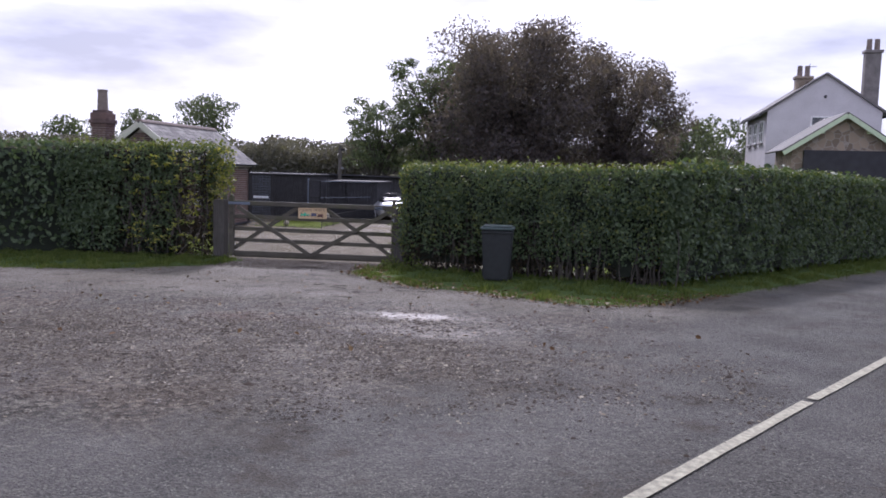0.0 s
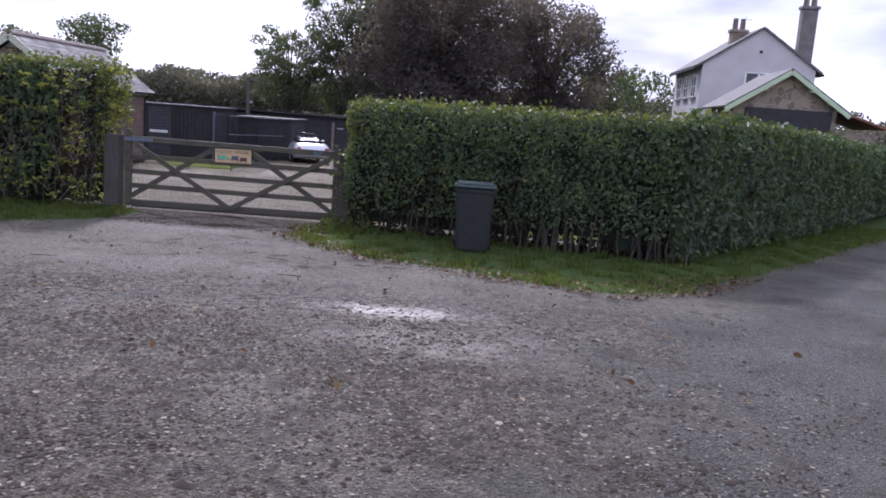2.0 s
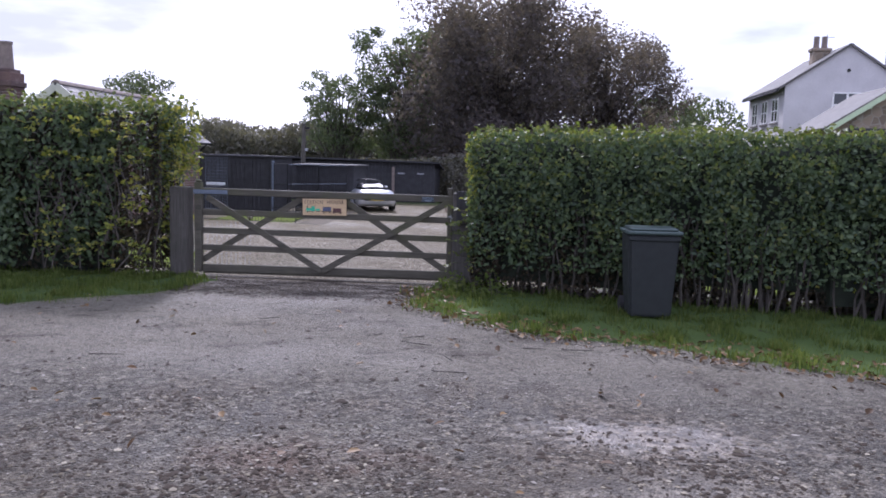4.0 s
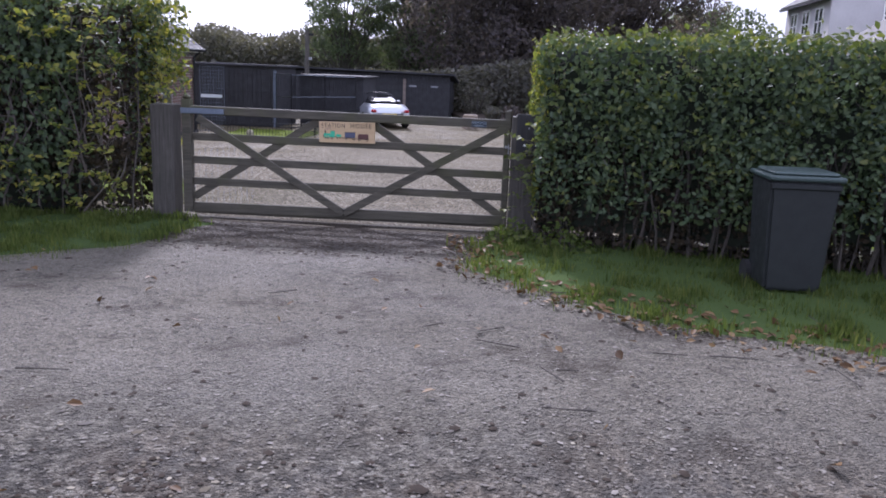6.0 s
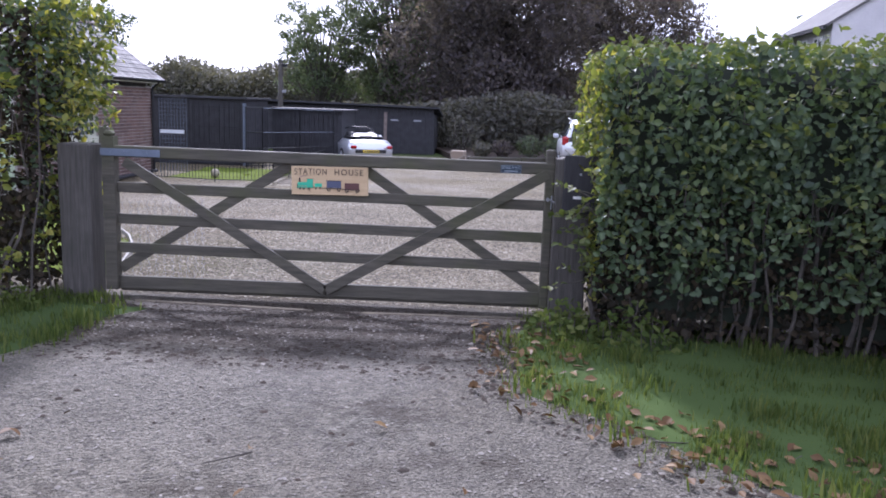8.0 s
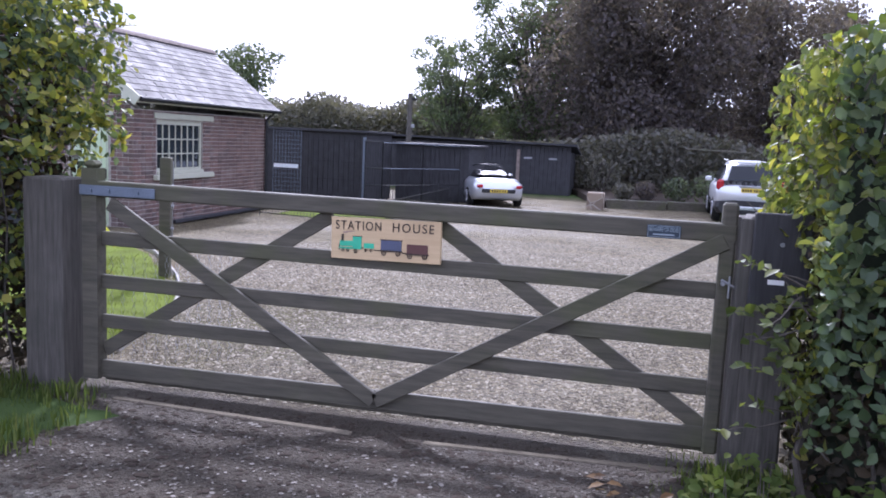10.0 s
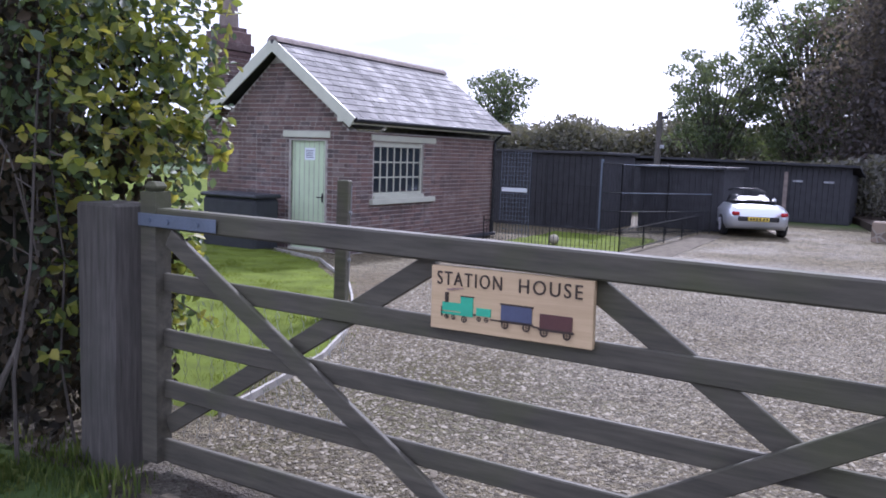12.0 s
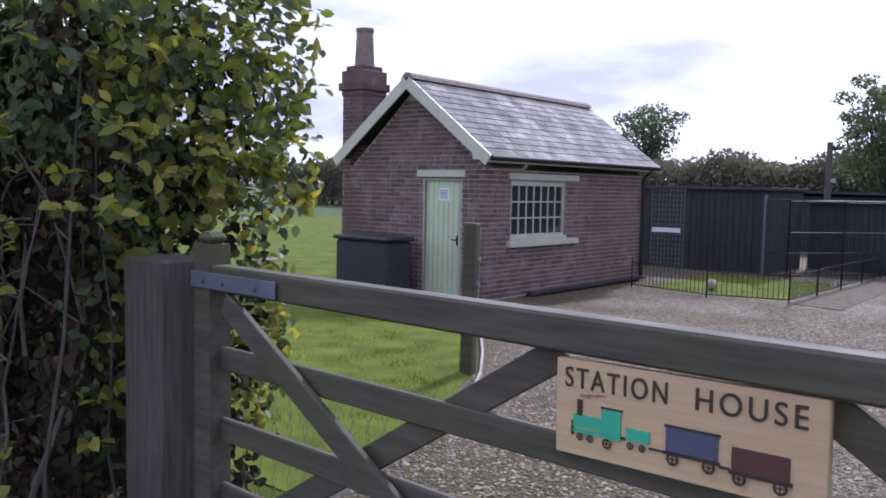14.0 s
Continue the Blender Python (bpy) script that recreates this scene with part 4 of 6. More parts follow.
def gate_post(x0, x1, y0, y1, z1, mat, label):
    p = thing("gate_post", pose((x0 + x1) / 2, (y0 + y1) / 2, gz(x0, y0)), label, "post")
    bm = B()
    hx, hy = (x1 - x0) / 2, (y1 - y0) / 2
    box(bm, -hx, hx, -hy, hy, -0.1, z1, 0.012)
    bmesh.ops.subdivide_edges(bm, edges=[e for e in bm.edges if e.calc_length() > 0.5], cuts=6)
    for v in bm.verts:
        v.co += Vector((ramp_noise(v.co + Vector((x0, 0, 0)), 3), ramp_noise(v.co + Vector((0, x0, 7)), 3), 0)) * 0.008
    part("timber", bm, mat, p)
    return p


gate_post(-8.83, -8.57, 13.85, 14.1, 1.27, "post", "stout square weathered grey timber gate post")
lp = gate_post(-4.76, -4.52, 13.88, 14.1, 1.3, "post", "weathered brown timber gate post with a dark box fixed on it")
bm = B()
box(bm, -0.154, -0.1, -0.112, 0.1, -0.05, 1.29, 0.004)
part("facing_board", bm, "post", lp, "pale weathered side board")
bm = B()
box(bm, -0.1, 0.165, -0.155, -0.112, 0.87, 1.325, 0.006)
bx = part("dark_panel", bm, "post_dark", lp, "dark flat box face")
bm = B()
box(bm, -0.02, 0.055, -0.16, -0.1555, 0.985, 1.008, 0.001)
part("name_tag", bm, "white", bx, "small white plate")
bm = B()
rod(bm, (0.03, -0.168, 1.18), (0.03, -0.154, 1.18), 0.011)
part("bolt", bm, "steel", bx)


def weeds(x0, x1, y0, y1, n, size, h, label, mat="hedge"):
    w = thing("weed_clump", pose((x0 + x1) / 2, (y0 + y1) / 2, gz(x0, y0)), label, "weeds", "weeds by the gate")
    x, y = RNG.uniform(x0, x1, n) - (x0 + x1) / 2, RNG.uniform(y0, y1, n) - (y0 + y1) / 2
    z = h * RNG.uniform(0.1, 1.0, n) * np.clip(1.1 - np.hypot(x / (x1 - x0) * 2, y / (y1 - y0) * 2) ** 2, 0.1, 1)
    part("foliage", leaf_mesh("foliage", np.stack([x, y, z], 1), np.tile([0, -0.2, 1.0], (n, 1)), size, mat, 0.5), mat, w)
    bm = B()
    for i in range(min(n, 40)):
        rod(bm, (x[i], y[i], -0.03), (x[i] + random.gauss(0, 0.02), y[i], z[i]), 0.003, 0.002, 4, False)
    tagged(part("stalk_growth", bm, "twig", w), kind="stuff")


weeds(-5.0, -4.45, 13.1, 13.65, 260, 0.06, 0.28, "low leafy green weeds at the post's foot", "blade")
weeds(-4.6, -3.9, 12.9, 13.4, 260, 0.06, 0.3, "low leafy green weeds under the hedge", "blade")
weeds(-9.4, -8.7, 13.2, 13.6, 200, 0.05, 0.2, "low leafy green weeds at the post's foot", "blade")

# wire netting between the hedge and the gate post
net = thing("wire_netting", pose(-8.62, 14.2, gz(-8.6, 14.2)), "slack galvanised wire netting behind the gate post", "netting")
bm = B()
for i in range(14):
    for sg in (-1, 1):
        x, z = 0.0, 0.0
        for j in range(10):
            x2 = 0.03 * ((j + (1 if sg > 0 else 0)) % 2)
            rod(bm, (-0.15 + i * 0.06 + x, 0.15 + i * 0.035, z), (-0.15 + i * 0.06 + x2, 0.15 + i * 0.035, z + 0.075), 0.0012, 0.0012, 3, False)
            x, z = x2, z + 0.075
tagged(part("wire_mesh", bm, "steel", net), kind="stuff")


# ---- signs on the gate ----
def text_mesh(name, s, size, mat, m, parent, depth=0.002, spacing=1.0, width=None):
    cu = bpy.data.curves.new(name, "FONT")
    cu.body, cu.size, cu.extrude, cu.space_character = s, size, depth, spacing
    ob = bpy.data.objects.new(name, cu)
    scene.collection.objects.link(ob)
    bpy.context.view_layer.update()
    me = bpy.data.meshes.new_from_object(ob.evaluated_get(bpy.context.evaluated_depsgraph_get()))
    bpy.data.objects.remove(ob)
    co = np.empty(len(me.vertices) * 3, np.float32)
    me.vertices.foreach_get("co", co)
    co = co.reshape(-1, 3)
    lo, hi = co.min(0), co.max(0)
    co[:, :2] -= lo[:2]
    if width:
        co[:, 0] *= width / (hi[0] - lo[0])
    me.vertices.foreach_set("co", co.ravel())
    me.materials.clear()
    me.materials.append(MAT[mat])
    o = new(name, me)
    o.parent = parent
    o.matrix_local = m
    return o


def house_sign():
    w, h = 0.628, 0.232
    sg = thing("house_sign", pose(-6.93, GY - 0.016, 0.893, 0, -0.8, 0), "pale varnished wooden house sign with painted steam train", "sign")
    bm = B()
    box(bm, 0, w, -0.012, 0.012, 0, h, 0.003)
    part("board", bm, "board", sg)
    up = Matrix.Rotation(radians(90), 4, "X")
    y = -0.0145
    text_mesh("lettering", "STATION", 0.07, "ink", Matrix.Translation((0.028, y, 0.165)) @ up, sg, 0.002, 1.25, 0.262)
    text_mesh("lettering", "HOUSE", 0.07, "ink", Matrix.Translation((0.356, y, 0.165)) @ up, sg, 0.002, 1.25, 0.232)

    def flat(name, mat, shapes, dy=0.0):
        bm = B()
        for s in shapes:
            if len(s) == 4:
                box(bm, s[0], s[1], y - 0.002 - dy, y + 0.003, s[2], s[3])
            else:
                rod(bm, (s[0], y - 0.003 - dy, s[1]), (s[0], y + 0.003, s[1]), s[2], seg=14)
        part(name, bm, mat, sg)

    flat("locomotive", "loco", [(0.052, 0.128, 0.072, 0.102), (0.128, 0.178, 0.066, 0.128), (0.192, 0.25, 0.066, 0.094), (0.045, 0.178, 0.058, 0.067)])
    flat("funnel", "ink", [(0.062, 0.075, 0.100, 0.138)])
    flat("buffer", "ink", [(0.047, 0.052, 0.05, 0.085)])
    flat("drawbar", "ink", [(0.178, 0.19, 0.064, 0.07)])
    flat("cab_roof", "ink", [(0.126, 0.182, 0.127, 0.131)])
    flat("smoke_trail", "smoke", [(0.07, 0.095, 0.146, 0.152), (0.09, 0.118, 0.151, 0.156), (0.112, 0.136, 0.155, 0.158)])
    flat("open_wagon", "wagon", [(0.29, 0.408, 0.062, 0.118)])
    flat("goods_van", "van", [(0.438, 0.556, 0.052, 0.102)])
    flat("coupling", "ink", [(0.285, 0.413, 0.054, 0.061), (0.433, 0.562, 0.044, 0.052), (0.286, 0.413, 0.116, 0.121), (0.413, 0.433, 0.05, 0.055), (0.25, 0.29, 0.056, 0.06)], 0.001)
    for cx, cz, r in ((0.072, 0.05, 0.009), (0.1, 0.05, 0.009), (0.145, 0.047, 0.012), (0.205, 0.055, 0.009), (0.235, 0.055, 0.009), (0.308, 0.047, 0.015), (0.39, 0.047, 0.015), (0.456, 0.038, 0.015), (0.54, 0.038, 0.015)):
        bm = B()
        ring = bmesh.ops.create_circle(bm, segments=14, radius=r)["verts"]
        inner = bmesh.ops.create_circle(bm, segments=14, radius=r * 0.62)["verts"]
        bmesh.ops.bridge_loops(bm, edges=bm.edges[:])
        for a in (0, 1.57):
            beam(bm, (-r * math.cos(a), -r * math.sin(a), 0), (r * math.cos(a), r * math.sin(a), 0), 0.002, 0.002)
        bmesh.ops.transform(bm, matrix=Matrix.Translation((cx, y - 0.005, cz)) @ up, verts=bm.verts)
        part("wheel", bm, "ink", sg)


house_sign()


def dog_sign():
    sg = thing("warning_sign", pose(-5.235, GY - 0.045, 1.135, 0, -0.3, 0), "small dark blue dog warning plaque with white lettering", "sign")
    bm = B()
    box(bm, 0, 0.165, -0.003, 0.003, 0, 0.065, 0.001)
    part("plaque", bm, "plaque", sg)
    up = Matrix.Rotation(radians(90), 4, "X")
    text_mesh("lettering", "BEWARE OF DOG", 0.03, "faded", Matrix.Translation((0.012, -0.0045, 0.033)) @ up, sg, 0.001, 1.0, 0.14)
    bm = B()
    box(bm, 0.03, 0.135, -0.005, -0.002, 0.014, 0.021)
    part("small_lettering", bm, "faded", sg, "unreadable line of small white writing")
    bm = B()
    for a in ((0.004, 0.161, 0.004, 0.006), (0.004, 0.161, 0.059, 0.061), (0.004, 0.006, 0.004, 0.061), (0.159, 0.161, 0.004, 0.061)):
        box(bm, a[0], a[1], -0.005, -0.002, a[2], a[3])
    part("border", bm, "faded", sg)


dog_sign()

# drop kerb strip before the gate
for a, b in (((-8.2, 13.82), (-6.7, 13.75)), ((-6.3, 13.75), (-5.0, 13.83))):
    bm = B()
    beam(bm, (*a, -0.04), (*b, -0.04), 0.05, 0.05, bevel=0.006)
    solo("kerb_edging", bm, "path", "worn pale concrete edging strip flush before the gate", "edging", kind="structure")

# lone post on the lawn's edge
bm = B()
pz = gz(-10.37, 17.85)
box(bm, -0.06, 0.06, -0.06, 0.06, -0.05, 1.34, 0.01)
lawn_post = thing("wooden_post", pose(-10.37, 17.85, pz, 0, 0.8, 20), "slim grey timber post at the lawn's corner", "post")
part("timber", bm, "gate", lawn_post)
bm = B()
for z in (0.55, 0.8, 1.02):
    rod(bm, (0.06, 0, z), (0.085, 0, z), 0.02, seg=8)
rod(bm, (0.075, 0, 0.3), (0.075, 0, 1.3), 0.005, seg=5)
part("cable", bm, "steel", lawn_post, "thin cable clipped to one side")
# lawn edging
bm = B()
for a, b in zip(LAWN[:9], LAWN[1:10]):
    beam(bm, (a[0] + 0.03, a[1], gz(*a) + 0.02), (b[0] + 0.03, b[1], gz(*b) + 0.02), 0.024, 0.06)
solo("lawn_edging", bm, "edging", "thin pale edging strip curving round the lawn", "edging", kind="structure")


# ---- brick hut ----
HUT = pose(-13.57, 22.17, -0.25, 0, 0, 0.4)
hut = thing("brick_hut", HUT, "small red-brick hut with slate gable roof and pale green door", "building")
EH, RH = 2.315, 3.62                     # eaves and ridge above the floor
XL, XR, YF, YB = -3.286, -0.2, 0.2, 5.53 # wall faces
XM, RL = -1.743, 5.73                 # ridge line and roof length
WY0, WY1 = 0.92, 2.55                 # window opening
DX0, DX1 = -1.47, -0.71               # door opening


def hut_walls():
    t = 0.22
    # side with the window
    bm = B()
    for y0, y1, z0, z1 in ((YF + 0.006, WY0, 0, 2.1), (WY1, YB, 0, 2.1), (WY0, WY1, 0, 0.99), (WY0, WY1, 1.93, 2.1)):
        box(bm, XR - t, XR - 0.006, y0, y1, z0, z1)
    side = part("side_wall", bm, "mortar", hut, "brick side wall with multi-pane window opening")
    bm = B()
    for x0, x1, z0, z1 in ((XL, DX0, 0, 2.1), (DX1, XR - t, 0, 2.1), (DX0, DX1, 1.91, 2.1)):
        box(bm, x0, x1, YF + 0.006, YF + t, z0, z1)
    pts = [(XL, 2.1), (XR - 0.012, 2.1), (XM, RH - 0.2)]
    for y in (YF + 0.006,):
        f = [bm.verts.new((x, y, z)) for x, z in pts]
        g = [bm.verts.new((x, y + t, z)) for x, z in pts]
        bm.faces.new(f)
        bm.faces.new(g[::-1])
        for i in range(3):
            bm.faces.new((f[i], f[(i + 1) % 3], g[(i + 1) % 3], g[i]))
    gable = part("gable_wall", bm, "mortar", hut, "brick gable wall with door opening")
    bm = B()
    box(bm, XL, XL + t, YF + t, YB, 0, 2.1)
    part("side_wall", bm, "mortar", hut)
    bm = B()
    box(bm, XL, XR - t, YB - t, YB, 0, 2.1)
    f = [bm.verts.new((x, YB - 0.1, z)) for x, z in pts]
    bm.faces.new(f)
    part("back_wall", bm, "mortar", hut)
    bm = B()
    box(bm, XL + t, XR - t, YF + t, YB - t, -0.02, 0.02)
    part("hut_floor", bm, "concrete", hut)
    return side, gable


side_wall, gable_wall = hut_walls()


def hut_roof():
    rise = math.atan2(RH - EH, -XM)
    half = math.hypot(RH - EH, XM)
    for sgn, nm in ((1, "roof_slope"), (-1, "roof_slope")):
        bm = B()
        ex = 0 if sgn > 0 else 2 * XM
        a = [(ex, 0, EH), (ex, RL, EH), (XM, RL, RH), (XM, 0, RH)]
        n = Vector((sgn * (RH - EH), 0, abs(XM))).normalized()
        lo = [bm.verts.new(Vector(p) - n * 0.05) for p in a]
        hi = [bm.verts.new(Vector(p) - n * 0.004) for p in a]
        bm.faces.new(lo)
        bm.faces.new(hi)
        for i in range(4):
            bm.faces.new((lo[i], lo[(i + 1) % 4], hi[(i + 1) % 4], hi[i]))
        sl = part(nm, bm, "felt", hut, "slated roof slope")
        # slates
        rows, cols = 12, 22
        if sgn > 0:
            me = finish(box(B(), -0.128, 0.128, 0, 0.235, -0.004, 0.004), "slate", "slate")
            for r in range(rows):
                for c in range(cols + (r % 2)):
                    y = (c + (0.5 if r % 2 == 0 else 0.02)) * RL / cols
                    y = min(max(y, 0.13), RL - 0.13)
                    d = r * half / rows - 0.02
                    x, z = ex - d * math.cos(rise), EH + d * math.sin(rise)
                    o = new("slate", me)
                    o.parent = sl
                    up = Vector((-math.cos(rise), 0, math.sin(rise)))
                    k = Matrix(((0, up.x, n.x, 0), (1, 0, 0, 0), (0, up.z, n.z, 0), (0, 0, 0, 1)))
                    o.matrix_local = Matrix.Translation(Vector((x, y, z)) + n * 0.012) @ k @ pose(0, 0, 0, -2.2 - random.uniform(0, 0.6), random.uniform(-0.5, 0.5), random.uniform(-0.8, 0.8)) @ Matrix.Diagonal((random.uniform(0.96, 1.0), 1, 1, 1))
    for i in range(14):
        bm = B()
        y0 = i * RL / 14
        pr = [(-0.13, -0.075), (-0.09, -0.01), (-0.03, 0.03), (0.03, 0.03), (0.09, -0.01), (0.13, -0.075)]
        a = [bm.verts.new((XM + x, y0 + 0.004, RH + z + 0.03)) for x, z in pr]
        b = [bm.verts.new((XM + x, y0 + RL / 14 - 0.004, RH + z + 0.03)) for x, z in pr]
        bm.faces.new(a)
        bm.faces.new(b[::-1])
        for k in range(5):
            bm.faces.new((a[k], a[k + 1], b[k + 1], b[k]))
        part("ridge_tile", bm, "ridge", hut)
    for sgn in (1, -1):
        bm = B()
        ex = 0 if sgn > 0 else 2 * XM
        beam(bm, (ex, 0.005, EH - 0.095), (XM, 0.005, RH - 0.095), 0.03, 0.19, bevel=0.004)
        if sgn > 0:
            box(bm, ex - 0.30, ex - 0.14, -0.012, 0.03, EH - 0.075, EH + 0.02)
        part("bargeboard", bm, "cream", hut, "cream painted bargeboard")
    bm = B()
    box(bm, -0.03, -0.008, 0.02, RL - 0.02, EH - 0.12, EH - 0.03)
    part("fascia", bm, "cream", hut)
    bm = B()
    rod(bm, (0.035, 0.03, EH - 0.05), (0.035, RL, EH - 0.05), 0.045, seg=10)
    part("gutter", bm, "black_iron", hut, "dark half-round gutter")
    bm = B()
    rod(bm, (0.035, YB - 0.1, EH - 0.06), (XR + 0.05, YB - 0.12, EH - 0.25), 0.032)
    rod(bm, (XR + 0.05, YB - 0.12, EH - 0.25), (XR + 0.05, YB - 0.12, 0.0), 0.032)
    part("downpipe", bm, "black_iron", hut)


hut_roof()


def hut_openings():
    bm = B()
    box(bm, DX0, DX1, YF + 0.05, YF + 0.10, 0.04, 1.91, 0.004)
    d = part("door", bm, "door", hut, "pale green boarded door, shut")
    for x in np.linspace(DX0 + 0.06, DX1 - 0.06, 7):
        bm = B()
        box(bm, x - 0.004, x + 0.004, YF + 0.046, YF + 0.0495, 0.06, 1.9)
        part("board_joint", bm, "mortar", d)
    bm = B()
    rod(bm, (DX1 - 0.08, YF + 0.05, 0.95), (DX1 - 0.08, YF - 0.01, 0.95), 0.01)
    box(bm, DX1 - 0.16, DX1 - 0.07, YF - 0.02, YF - 0.005, 0.94, 0.96)
    box(bm, DX1 - 0.095, DX1 - 0.065, YF + 0.04, YF + 0.05, 0.86, 1.02)
    part("door_handle", bm, "black_iron", d, "dark iron handle")
    bm = B()
    box(bm, -1.19, -0.96, YF + 0.044, YF + 0.048, 1.58, 1.79)
    nt = part("notice", bm, "paper", d, "pale paper notice")
    bm = B()
    for i, z in enumerate((1.74, 1.71, 1.68, 1.65, 1.62)):
        box(bm, -1.16, -0.99 - 0.02 * (i % 2), YF + 0.041, YF + 0.0435, z, z + 0.012)
    part("writing", bm, "wagon", d, "unreadable lines of writing")
    for x0, x1 in ((DX0 - 0.04, DX0), (DX1, DX1 + 0.04)):
        bm = B()
        box(bm, x0, x1, YF + 0.02, YF + 0.12, 0.0, 1.96)
        part("door_frame", bm, "door", hut)
    bm = B()
    box(bm, -1.64, -0.6, YF - 0.02, YF + 0.1, 1.965, 2.075, 0.006)
    part("door_lintel", bm, "cream", hut, "cream painted lintel")
    bm = B()
    box(bm, DX0, DX1, YF - 0.06, YF + 0.1, -0.05, 0.05, 0.006)
    part("door_step", bm, "cream", hut)
    # window
    bm = B()
    wy0, wy1, wz0, wz1 = WY0, WY1, 0.99, 1.93
    box(bm, XR - 0.1, XR - 0.04, wy0, wy0 + 0.05, wz0, wz1)
    box(bm, XR - 0.1, XR - 0.04, wy1 - 0.05, wy1, wz0, wz1)
    box(bm, XR - 0.1, XR - 0.04, wy0 + 0.05, wy1 - 0.05, wz0, wz0 + 0.05)
    box(bm, XR - 0.1, XR - 0.04, wy0 + 0.05, wy1 - 0.05, wz1 - 0.08, wz1)
    w = part("window_frame", bm, "cream", hut, "cream painted window frame")
    ys, zs = np.linspace(wy0 + 0.05, wy1 - 0.05, 8), np.linspace(wz0 + 0.05, wz1 - 0.08, 4)
    for y in ys[1:-1]:
        bm = B()
        box(bm, XR - 0.085, XR - 0.05, y - 0.012, y + 0.012, zs[0], zs[3])
        part("glazing_bar", bm, "cream", w)
    for z in zs[1:3]:
        bm = B()
        box(bm, XR - 0.084, XR - 0.048, ys[0], ys[7], z - 0.012, z + 0.012)
        part("glazing_bar", bm, "cream", w)
    for i in range(7):
        for z0, z1 in zip(zs, zs[1:]):
            bm = B()
            box(bm, XR - 0.072, XR - 0.066, ys[i] + 0.005, ys[i + 1] - 0.005, z0 + 0.006, z1 - 0.006)
            part("pane", bm, "glass", w)
    bm = B()
    box(bm, XR - 0.08, XR + 0.02, 0.82, 2.96, 1.95, 2.055, 0.006)
    part("window_lintel", bm, "cream", hut, "cream painted lintel")
    bm = B()
    box(bm, XR - 0.1, XR + 0.08, 0.8, 2.9, 0.835, 0.93, 0.008)
    box(bm, XR - 0.1, XR + 0.03, WY0, WY1, 0.932, 0.992, 0.004)
    part("window_sill", bm, "cream", hut, "deep cream painted sill")


hut_openings()
bm = B()
box(bm, XR + 0.004, XR + 0.1, YF + 1.2, YB, 0.0, 0.07, 0.01)
part("foot_board", bm, "tarred", hut, "dark board along the wall's foot")


def hut_chimney():
    bm = B()
    x0, x1, y0, y1 = -3.63, -3.29, 0.33, 0.88
    box(bm, x0, x1 + 0.18, y0, y1, 2.0, 3.45)
    box(bm, x0, XL - 0.004, y0, y1, 0.0, 2.0)
    c = part("chimney", bm, "mortar", hut, "brick chimney stack with corbelled cap")
    stack = B()
    n = 0
    for z in np.arange(0.0, 3.4, 0.077):
        off = 0.06 if n % 2 else 0
        n += 1
        for y in np.arange(y0 - off, y1 - 0.02, 0.235):
            a, b = max(y, y0) , min(y + 0.225, y1)
            if b - a > 0.04:
                box(stack, x0 - 0.012, x0 + 0.05, a, b, z + 0.005, z + 0.07)
        for x in np.arange(x0 + off, (x1 if z > 2.0 else XL - 0.2) + 0.16, 0.235):
            a, b = x, min(x + 0.225, x1 + 0.18 if z > 2.0 else XL)
            if b - a > 0.04:
                box(stack, a, b, y0 - 0.012, y0 + 0.05, z + 0.005, z + 0.07)
        if z > 2.2:
            for y in np.arange(y0 - off, y1 - 0.02, 0.235):
                a, b = max(y, y0), min(y + 0.225, y1)
                if b - a > 0.04:
                    box(stack, x1 + 0.14, x1 + 0.192, a, b, z + 0.005, z + 0.07)
    tagged(part("brickwork", stack, "brick", c), kind="stuff")
    bm = B()
    cx, cy = (x0 + x1 + 0.18) / 2, (y0 + y1) / 2
    for i, (g, z0, z1) in enumerate(((0.03, 3.43, 3.52), (0.07, 3.52, 3.66), (0.03, 3.66, 3.88), (-0.03, 3.88, 3.97))):
        hx, hy = (x1 + 0.18 - x0) / 2 + g, (y1 - y0) / 2 + g
        box(bm, cx - hx, cx + hx, cy - hy, cy + hy, z0, z1, 0.012)
    part("cap", bm, "brick", c, "weathered corbelled brick cap")
    bm = B()
    rod(bm, (cx, cy, 3.93), (cx, cy, 4.61), 0.185, 0.15, 16)
    rod(bm, (cx, cy, 4.59), (cx, cy, 4.655), 0.165, 0.165, 16)
    part("chimney_pot", bm, "ridge", c, "tall tapered clay chimney pot", smooth=False)


hut_chimney()


# ---- kennels behind the hut ----
KG = -0.28


